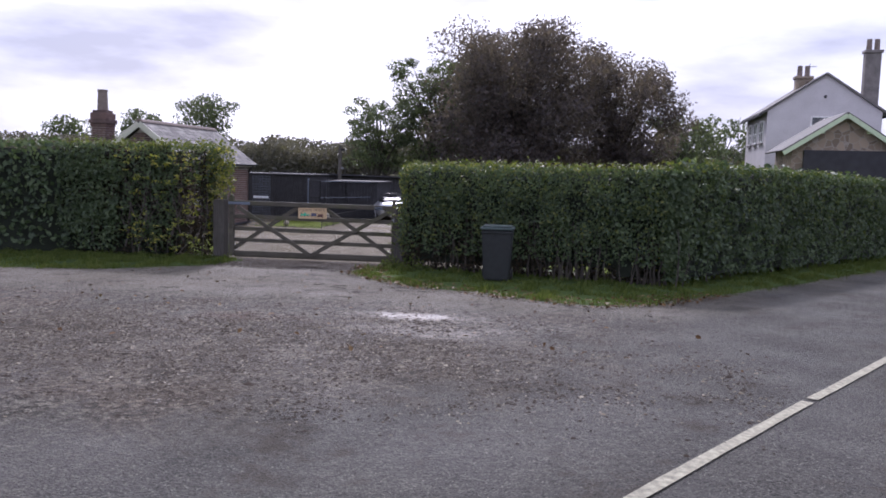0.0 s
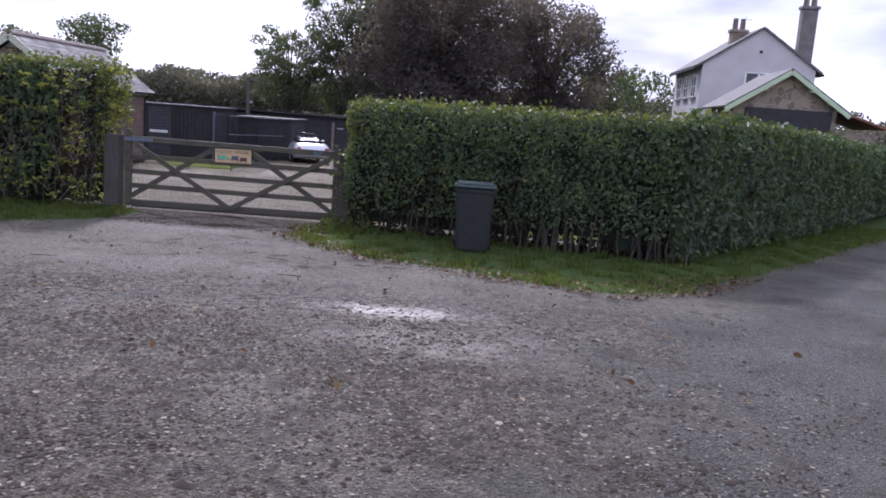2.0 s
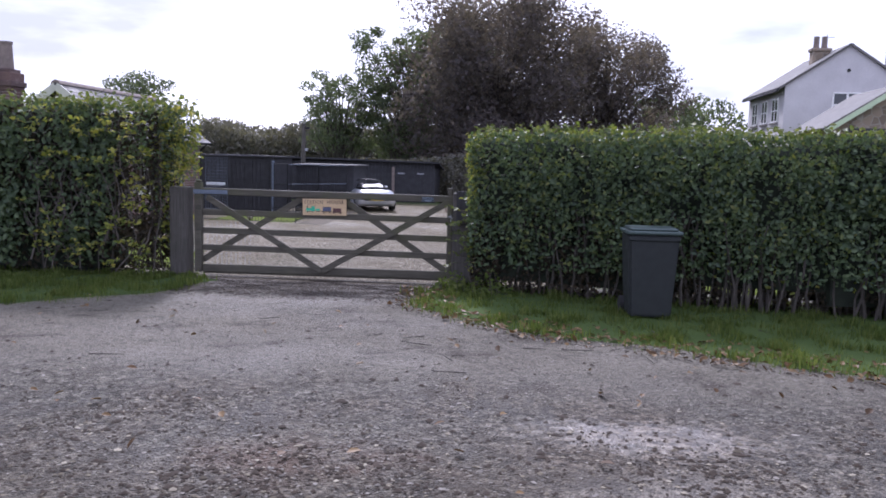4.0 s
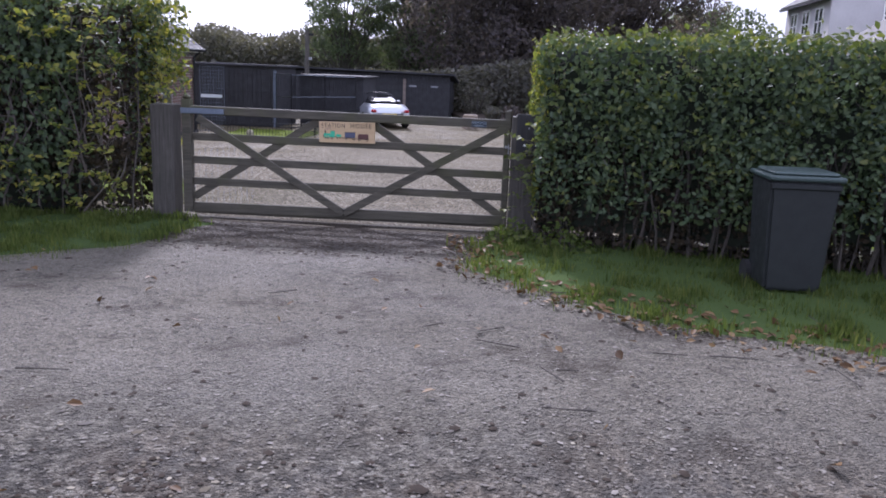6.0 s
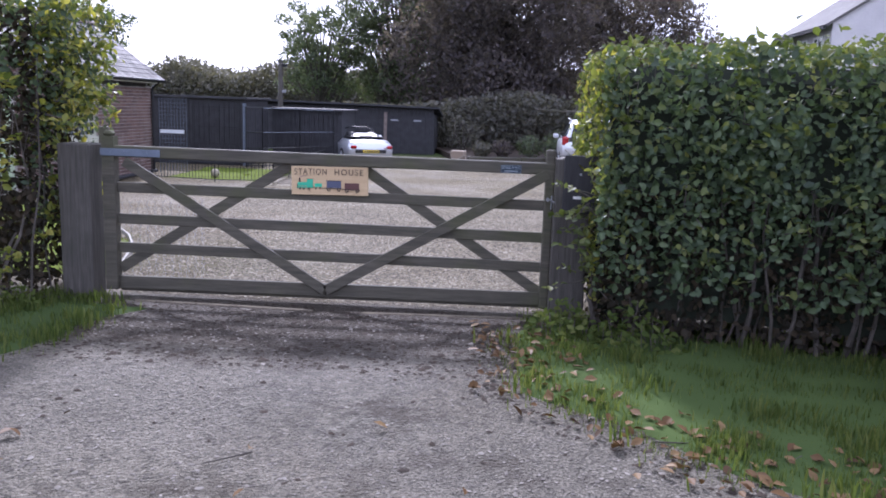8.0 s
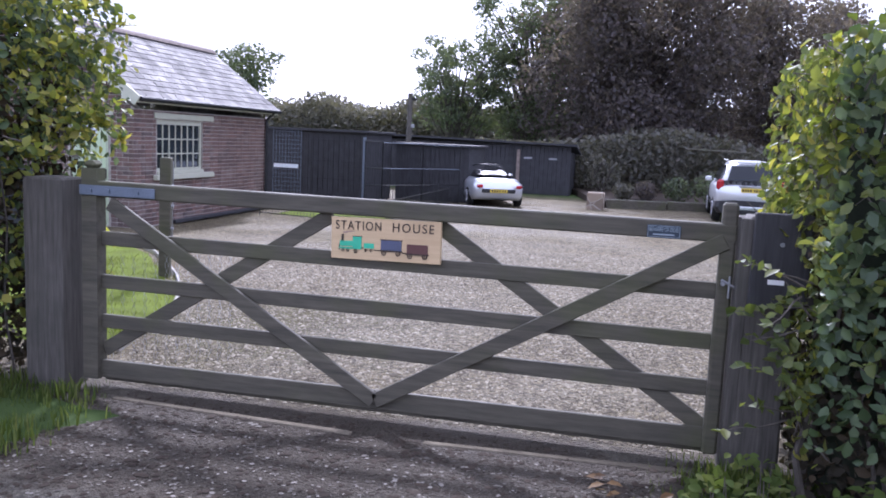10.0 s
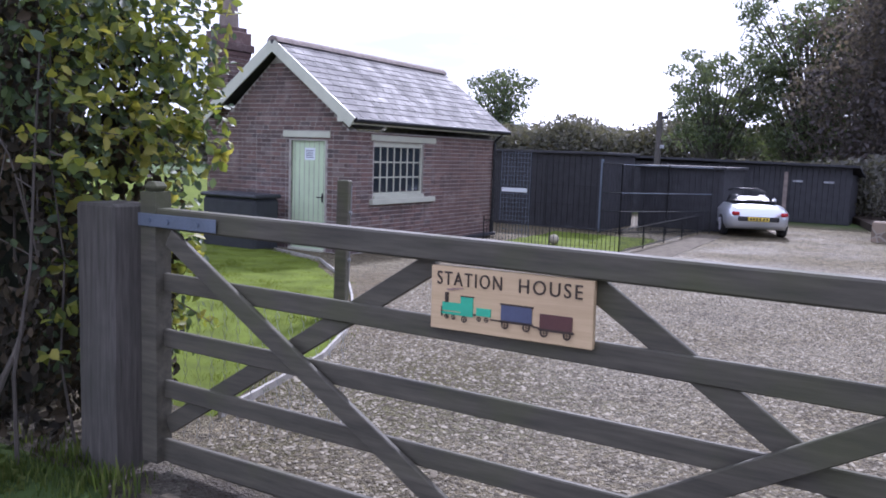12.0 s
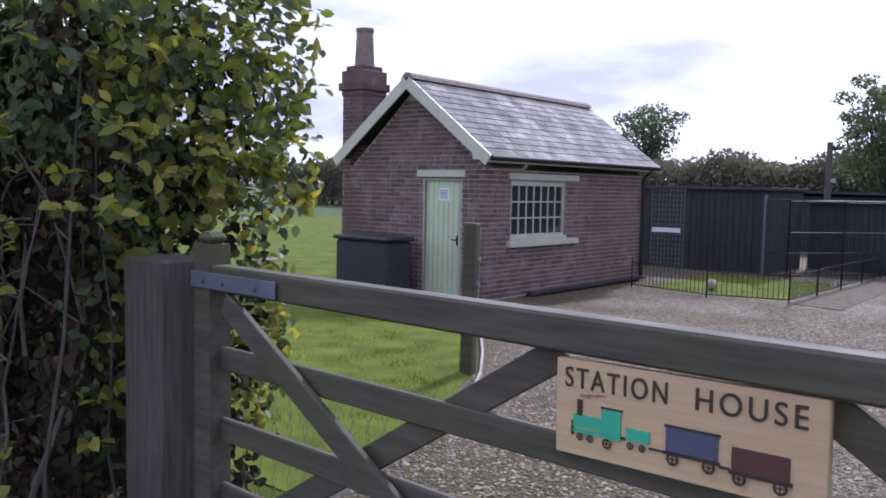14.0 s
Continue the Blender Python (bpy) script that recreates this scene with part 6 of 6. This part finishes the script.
# ---- white house beyond the hedge ----
def white_house():
    h = thing("white_house", pose(11.63, 43.5, 0.57, 0, 0, -3) @ Matrix.Scale(0.87, 4), "white rendered two-storey house with slate roof and chimneys", "house")
    w, e, r, d = 3.25, 5.82, 8.03, 8.5
    bm = B()
    a = [bm.verts.new(p) for p in ((-w, 0, -2.0), (w, 0, -2.0), (w, 0, e), (0, 0, r), (-w, 0, e))]
    b = [bm.verts.new(v.co + Vector((0, d, 0))) for v in a]
    bm.faces.new(a)
    bm.faces.new(b[::-1])
    for i in range(5):
        bm.faces.new((a[i], a[(i + 1) % 5], b[(i + 1) % 5], b[i]))
    wall = part("wall", bm, "render", h)
    for s in (-1, 1):
        bm = B()
        beam(bm, (s * (w + 0.35), d / 2, e - 0.14), (0, d / 2, r + 0.06), d + 0.3, 0.12)
        part("roof", bm, "slate", h, "dark slate roof slope")
        bm = B()
        box(bm, s * (w + 0.4) - 0.07, s * (w + 0.4) + 0.07, -0.1, d, e - 0.3, e - 0.17)
        part("gutter", bm, "black_iron", h)
    for x, y, z0, wid, ztop, label in ((2.72, 1.0, 4.5, 0.44, 9.4, "tall rendered chimney stack"), (-0.85, 2.5, 6.0, 0.47, 8.0, "short stone chimney stack")):
        bm = B()
        box(bm, x - wid, x + wid, y - wid * 0.7, y + wid * 0.7, z0, ztop, 0.03)
        box(bm, x - wid - 0.08, x + wid + 0.08, y - wid * 0.7 - 0.08, y + wid * 0.7 + 0.08, ztop, ztop + 0.18, 0.02)
        c = part("chimney", bm, "stack" if x > 0 else "rubble", h, label)
        for dx in (-0.22, 0.22):
            bm = B()
            rod(bm, (x + dx, y, ztop + 0.15), (x + dx, y, ztop + 0.85), 0.17, 0.15, 12)
            part("chimney_pot", bm, "ridge", c)
    bm = B()
    rod(bm, (-0.5, 2.5, 6.5), (-0.5, 2.5, 9.0), 0.025, seg=5)
    rod(bm, (-0.6, 2.5, 8.8), (-0.1, 2.5, 8.82), 0.02, seg=5)
    rod(bm, (-0.55, 2.5, 8.0), (0.2, 2.5, 7.98), 0.02, seg=5)
    part("aerial", bm, "steel", h, "thin television aerial")

    def window(x0, x1, z0, z1, at, parent):
        bm = B()
        for p in ((x0, x1, z0, z0 + 0.08), (x0, x1, z1 - 0.08, z1), (x0, x0 + 0.08, z0, z1), (x1 - 0.08, x1, z0, z1), ((x0 + x1) / 2 - 0.05, (x0 + x1) / 2 + 0.05, z0, z1)):
            box(bm, p[0], p[1], -0.06, 0.02, p[2], p[3], 0.0, at)
        f = part("window_frame", bm, "white", parent)
        for a, b in ((x0 + 0.08, (x0 + x1) / 2 - 0.05), ((x0 + x1) / 2 + 0.05, x1 - 0.08)):
            bm = B()
            box(bm, a, b, -0.03, -0.01, z0 + 0.08, z1 - 0.08, 0.0, at)
            part("pane", bm, "glass", f)
            bm = B()
            box(bm, a, b, -0.05, -0.02, z0 + (z1 - z0) * 0.45, z0 + (z1 - z0) * 0.5, 0.0, at)
            part("glazing_bar", bm, "white", f)
        bm = B()
        box(bm, x0 - 0.1, x1 + 0.1, -0.12, 0.0, z0 - 0.1, z0, 0.0, at)
        part("window_sill", bm, "concrete", f)

    window(-0.75, 0.8, 4.2, 5.52, Matrix.Identity(4), h)
    side = Matrix.Translation((-w, 0, 0)) @ Matrix.Rotation(radians(-90), 4, "Z")
    for x in (-1.8, -4.2, -6.6):
        window(x - 0.7, x + 0.7, 3.9, 5.3, side, h)
    bm = B()
    rod(bm, (0, -0.05, 6.7), (0, 0.0, 6.7), 0.09, seg=10)
    part("wall_vent", bm, "black_iron", h)


white_house()


def annex():
    h = thing("stone_outbuilding", pose(10.38, 35.6, 1.02, 0, 0, -4) @ Matrix.Scale(0.765, 4), "stone outbuilding with slate roof and green bargeboards", "outbuilding")
    w, e, r, d = 2.75, 3.15, 5.02, 6.0
    bm = B()
    a = [bm.verts.new(p) for p in ((-w, 0, -2.0), (w, 0, -2.0), (w, 0, e), (0, 0, r), (-w, 0, e))]
    b = [bm.verts.new(v.co + Vector((0, d, 0))) for v in a]
    bm.faces.new(a)
    bm.faces.new(b[::-1])
    for i in range(5):
        bm.faces.new((a[i], a[(i + 1) % 5], b[(i + 1) % 5], b[i]))
    part("wall", bm, "rubble", h)
    for s in (-1, 1):
        bm = B()
        beam(bm, (s * (w + 0.6), d / 2 - 0.1, e - 0.32 + 0.1), (0, d / 2 - 0.1, r + 0.12), d + 0.7, 0.1)
        part("roof", bm, "slate", h, "slate roof slope")
        bm = B()
        beam(bm, (s * (w + 0.55), -0.48, e - 0.38), (0, -0.48, r - 0.03), 0.05, 0.24)
        part("bargeboard", bm, "door", h, "pale green bargeboard")
        for k in (0.3, 0.62):
            bm = B()
            x = s * (w + 0.5) * (1 - k)
            box(bm, x - 0.08, x + 0.08, -0.45, 0.0, e + (r - e) * k - 0.35, e + (r - e) * k - 0.2)
            part("purlin_end", bm, "door", h)
    bm = B()
    box(bm, -w + 0.6, w - 0.3, -0.25, -0.01, 0.5, 3.0, 0.02)
    part("lead_apron", bm, "felt", h, "dark felted lean-to band")
    bm = B()
    beam(bm, (w - 0.3, 3.0, 3.3), (w + 2.95, 3.0, 2.3), 5.0, 0.12)
    part("lean_to_roof", bm, "tile_red", h, "red pantile lean-to roof")
    bm = B()
    box(bm, w - 0.1, w + 2.6, 0.7, 5.3, -2.0, 1.95)
    part("lean_to_wall", bm, "rubble", h)


annex()


# ---- trees ----
def tree(name, x, y, z, height, radius, leaves, leaf, mat, label, trunk_r=0.3, clumps=26, low=0.15, squash=0.75, group="", puff=(0.26, 0.42)):
    t = thing(name, pose(x, y, z), label, "tree", group)
    rnd = random.Random(int(abs(x) * 100 + abs(y)))
    bm = B()
    top = height * 0.72
    segs, p = 5, Vector((0, 0, -0.2))
    spine = [p]
    for i in range(segs):
        p = p + Vector((rnd.uniform(-0.3, 0.3) * radius * 0.12, rnd.uniform(-0.3, 0.3) * radius * 0.12, top / segs))
        spine.append(p)
    for i in range(segs):
        rod(bm, spine[i], spine[i + 1], trunk_r * (1 - i / (segs + 1)), trunk_r * (1 - (i + 1) / (segs + 1)), 8, False)
    part("trunk", bm, "bark", t)
    bm = B()
    ats, nrs = [], []
    for c in range(clumps):
        u = (c + 0.5) / clumps
        zz = height * (low + (0.97 - low) * u)
        prof = math.sin(math.pi * min(1, 0.18 + 0.82 * (1 - u) ** 0.75)) ** 0.7 if u > 0.25 else 0.75 + u
        a = c * 2.399 + rnd.uniform(-0.4, 0.4)
        rr = radius * min(1, prof) * rnd.uniform(0.2, 0.8)
        q = Vector((math.cos(a) * rr, math.sin(a) * rr, zz * rnd.uniform(0.94, 1.0)))
        k = min(segs - 1, int(u * segs * 0.8))
        rod(bm, spine[k], spine[k].lerp(q, 0.55) + Vector((0, 0, 0.2)), trunk_r * 0.32, trunk_r * 0.16, 5, False)
        rod(bm, spine[k].lerp(q, 0.55) + Vector((0, 0, 0.2)), q, trunk_r * 0.16, 0.015, 5, False)
        cr = radius * rnd.uniform(*puff) * (1 - 0.3 * u)
        n = int(leaves / clumps)
        d = RNG.normal(0, 1, (n, 3))
        d /= np.linalg.norm(d, axis=1)[:, None]
        lump = np.array([noise.noise((v[0] * 2.2 + c, v[1] * 2.2, v[2] * 2.2)) for v in d])
        rad = cr * (RNG.uniform(0.25, 1.0, n) ** 0.5 + 0.45 * lump)[:, None]
        ats.append(np.array(q) + d * rad * np.array([1.1, 1.1, squash]))
        nrs.append(d)
    at, nr = np.concatenate(ats), np.concatenate(nrs)
    ok = at[:, 2] > 0.2
    tagged(part("branchwork", bm, "bark", t), kind="stuff")
    part("crown", leaf_mesh("crown", at[ok], nr[ok], leaf, mat, 0.9), mat, t)
    return t


tree("copper_beech", -4.9, 50, KG, 11.3, 7.2, 85000, 0.17, "copper", "huge dark copper beech with a dense domed crown", 0.5, 95, 0.03)
tree("copper_beech", 1.6, 53, KG, 10.1, 5.0, 36000, 0.17, "copper", "lower reddish copper beech beside the large one", 0.35, 60, 0.03)
tree("broad_tree", -14.4, 51.5, KG, 7.0, 3.5, 10000, 0.15, "green", "low spreading grey-green tree with sky showing through", 0.24, 60, 0.36, 0.6, puff=(0.14, 0.27))
tree("broad_tree", -10.8, 53, KG, 10.2, 4.2, 16000, 0.16, "green", "tall open grey-green tree beside the copper beech", 0.3, 85, 0.22, puff=(0.13, 0.25))
tree("broad_tree", -8.2, 56, KG, 10.8, 4.0, 9000, 0.22, "green", "tall grey-green tree behind the copper beech", 0.3, 50, 0.15)
tree("broad_tree", 6.3, 60, KG, 6.8, 3.6, 4500, 0.28, "green", "rounded green tree beside the white house", 0.25, 44, 0.05)
tree("broad_tree", 10.0, 66, KG, 6.6, 3.6, 3500, 0.28, "green", "rounded green tree beyond the white house", 0.25, 40, 0.05)
tree("far_tree", -40.8, 80, KG, 9.7, 4.2, 6500, 0.28, "green", "round-crowned field tree beyond the hut", 0.3, 46, 0.12)
tree("far_tree", -48.5, 80, KG, 8.2, 3.2, 3500, 0.3, "green", "round-crowned field tree beyond the hut", 0.3, 40, 0.1)
tree("far_tree", -57, 80, KG, 7.2, 3.8, 3500, 0.3, "green", "round-crowned field tree beyond the hut", 0.3, 40, 0.1)


def far_wood(name, path, h, n, leaf, mat, label, deep=3.0):
    pts = dense(path, 0.5)
    k = len(pts)
    i = RNG.integers(0, k, n)
    base = np.array(pts)[i]
    hh = h * (0.8 + 0.28 * np.array([noise.noise((b[0] * 0.22, b[1] * 0.22, 1.0)) for b in base]) + 0.12 * np.array([noise.noise((b[0] * 0.9, b[1] * 0.9, 1.0)) for b in base]))
    z = hh * RNG.uniform(0.0, 1.0, n) ** 0.7
    at = np.stack([base[:, 0] + RNG.normal(0, 0.5, n), base[:, 1] + RNG.uniform(-deep, deep, n), z + KG], 1)
    nr = RNG.normal(0, 1, (n, 3)) + np.array([0, -0.5, 0.5])
    tagged(new(name, leaf_mesh(name, at, nr, leaf, mat, 0.9)), label, "woodland", kind="stuff")


far_wood("distant_wood", [(-75, 66), (-30, 66), (-6, 64)], 5.0, 110000, 0.25, "wood_far", "dull brown-green belt of trees beyond the kennels")
far_wood("distant_wood_near", [(-10, 60), (20, 66), (40, 74)], 4.6, 40000, 0.27, "wood_far", "dull brown-green belt of trees behind the garden")
far_wood("garden_shrubbery", [(-11, 44), (-4, 43), (4, 45), (9, 48)], 2.6, 20000, 0.18, "wood_far", "dark shrubbery at the foot of the beech", 1.6)
far_wood("distant_hill_wood", [(-320, 210), (-120, 260), (60, 280), (240, 250)], 13, 60000, 1.1, "wood_far", "far wooded rise on the horizon", 8.0)


# ---- litter on the ground ----
def strew(name, outline, per_m2, size, mat, label, category, flat=0.55, fade=False):
    x, y = scatter(outline, per_m2)
    if fade:
        # thins out raggedly towards the edge of the churned ground
        d = 1.35 - np.hypot(0.25 * (x + 4.6), 0.5 * (y - 5.2)) + np.array([0.7 * noise.noise((a * 0.9, b * 0.9, 4)) + 0.5 * noise.noise((a * 3, b * 3, 4)) for a, b in zip(x, y)])
        k = RNG.uniform(0, 1, len(x)) < np.clip(d / 0.8, 0.04, 1)
        x, y = x[k], y[k]
    at = np.stack([x, y, ground_z(x, y) + 0.003], 1)
    tagged(new(name, pebbles(name, at, size, mat, flat)), label, category, kind="stuff")


FORE = [(-11, 2.0), (-0.5, 3.2), (0.5, 8.0), (-1.0, 10.0), (-4.8, 12.0), (-5.1, 13.7), (-8.0, 13.7), (-8.6, 11.9), (-14, 9.5)]
YARD = [(-8.4, 14.1), (-4.6, 14.1), (-3.0, 18.0), (-4, 25), (-9.5, 25), (-11.3, 19.8), (-9.6, 16.5)]
strew("loose_gravel", FORE, 420, 0.008, "stone_dark", "loose grey gravel strewn over the forecourt", "gravel", 0.35)
CHURN = [(-11, 1.8), (0.5, 2.6), (1.4, 7.2), (0.2, 8.8), (-11, 8.8)]
strew("churned_stones", CHURN, 150, 0.011, "stone", "pale stones trodden into the muddy forecourt", "gravel", 0.45, True)
strew("churned_mud", CHURN, 380, 0.013, "mud", "crumbled brown mud over the churned forecourt", "mud", 0.5, True)
strew("yard_gravel", YARD, 1500, 0.0105, "stone", "pale loose gravel of the yard behind the gate", "gravel")
strew("mud_clods", FORE, 8, 0.018, "mud", "small dark clods and bark bits on the forecourt", "mud", 0.45)
strew("mud_clods_by_gate", [(-8.2, 12.2), (-5.0, 12.2), (-4.9, 13.9), (-8.2, 13.9)], 260, 0.015, "mud", "churned mud and bark in front of the gate", "mud", 0.4)
x, y = scatter([(-5.4, 13.6), (-5.4, 11.9), (-4.6, 11.0), (-3.7, 10.2), (-0.8, 8.9), (0.5, 9.6), (1.6, 11.2), (0.9, 11.4), (-0.7, 10.0), (-3.6, 11.2), (-4.6, 12.0), (-4.7, 13.6)], 100)
x2, y2 = scatter([(-9.5, 5), (1, 5), (0, 11), (-9, 12)], 2.2)
x, y = np.concatenate([x, x2]), np.concatenate([y, y2])
at = np.stack([x, y, ground_z(x, y) + 0.03], 1)
tagged(new("fallen_leaves", leaf_mesh("fallen_leaves", at, np.tile([0, 0, 1.0], (len(x), 1)), 0.065, "fallen", 0.35)), "brown fallen leaves lying along the verge", "leaves", kind="stuff")


bm = B()
for i in range(46):
    x, y = random.uniform(-8.0, 0.5), random.uniform(2.5, 12.5)
    if random.random() < 0.5:
        x, y = random.uniform(-5.4, -1.0), random.uniform(9.2, 11.4)
    a, ln = random.uniform(0, 6.28), random.uniform(0.06, 0.3)
    p = Vector((x, y, gz(x, y) + 0.012))
    q = p + Vector((math.cos(a) * ln, math.sin(a) * ln, random.uniform(0, 0.015)))
    rod(bm, p, q, 0.005, 0.003, 5)
tagged(new("fallen_twigs", finish(bm, "fallen_twigs", "bark")), "small dark fallen twigs on the forecourt", "twigs", kind="stuff")
strew("bark_litter_far", [(-7.9, 13.3), (-8.1, 12.5), (-8.6, 11.9), (-9.4, 11.45), (-12, 10.7), (-12, 11.0), (-9.4, 11.8), (-8.7, 12.3), (-8.3, 13.3)], 220, 0.014, "mud", "dark bark and leaf crumbs along the verge's edge", "litter", 0.4)
strew("bark_litter", [(-5.4, 13.4), (-5.4, 11.9), (-4.6, 11.0), (-3.7, 10.3), (-0.8, 9.0), (0.3, 9.5), (1.6, 11.2), (1.2, 11.4), (-0.7, 9.6), (-3.6, 10.8), (-4.9, 12.0), (-4.95, 13.5)], 220, 0.014, "mud", "dark bark and leaf crumbs along the verge's edge", "litter", 0.4)


# ---- hut brickwork, last ----
def brickwork():
    L, Hh, P, C = 0.218, 0.066, 0.229, 0.0765
    full = {}

    def brick_mesh(ln):
        ln = round(ln, 2)
        if ln not in full:
            full[ln] = finish(box(B(), -ln / 2, ln / 2, -0.03, 0.004, -Hh / 2, Hh / 2, 0.004), "brick", "brick")
        return full[ln]

    count = 0
    rest = B()
    # side wall, x = XR, runs along y; bricks face +x
    for r in range(27):
        z = 0.02 + r * C + C / 2
        if z > 2.08:
            break
        flem = r % 2
        y, i = YF, 0
        while y < YB - 0.04:
            ln = L if (i + flem) % 2 == 0 else L * 0.49
            if i == 1 and flem:
                ln = L * 0.49
            y1 = min(y + ln, YB)
            nxt = y1
            if 0.93 < z < 1.98 and y1 > WY0 - 0.005 and y < WY1 + 0.005:
                if y < WY0 - 0.04:
                    y1 = WY0 - 0.005
                elif y1 > WY1 + 0.04:
                    y = WY1 + 0.005
                else:
                    y1 = y
            ym = (y + y1) / 2
            if y1 - y > 0.03:
                if y < 2.9 and count < 300:
                    o = new("brick", brick_mesh(y1 - y))
                    o.parent = side_wall
                    o.matrix_local = pose(XR + random.uniform(-0.002, 0.002) - 0.03, ym, z, 0, random.uniform(-0.5, 0.5), 90)
                    count += 1
                else:
                    box(rest, XR - 0.03, XR + random.uniform(-0.002, 0.002), y, y1, z - Hh / 2, z + Hh / 2)
            y, i = nxt + 0.011, i + 1
    tagged(part("brickwork", rest, "brick", side_wall), kind="stuff")
    rest, count = B(), 0
    for r in range(42):
        z = 0.02 + r * C + C / 2
        if z < 2.1:
            x0, x1 = XL, XR
        else:
            k = (z + Hh / 2 - 2.1) / (RH - 0.2 - 2.1)
            if k > 0.97:
                break
            x0, x1 = XL + (XM - XL) * k, XR + (XM - XR) * k
        x, i = x1, 0
        while x > x0 + 0.04:
            ln = L if (i + r) % 2 == 0 else L * 0.49
            xa = max(x - ln, x0)
            nxt = xa
            if z < 1.92 and x > DX0 - 0.045 and xa < DX1 + 0.045:
                if x > DX1 + 0.08:
                    xa = DX1 + 0.045
                elif xa < DX0 - 0.08:
                    x = DX0 - 0.045
                else:
                    x = xa
            if x - xa > 0.03:
                if x > -2.4 and z < 2.3 and count < 300:
                    o = new("brick", brick_mesh(x - xa))
                    o.parent = gable_wall
                    o.matrix_local = pose((x + xa) / 2, YF + 0.03 + random.uniform(-0.002, 0.002), z, 0, 0, random.uniform(-0.5, 0.5))
                    count += 1
                else:
                    box(rest, xa, x, YF + random.uniform(-0.002, 0.002), YF + 0.03, z - Hh / 2, z + Hh / 2)
            x, i = nxt - 0.011, i + 1
    tagged(part("brickwork", rest, "brick", gable_wall), kind="stuff")


brickwork()
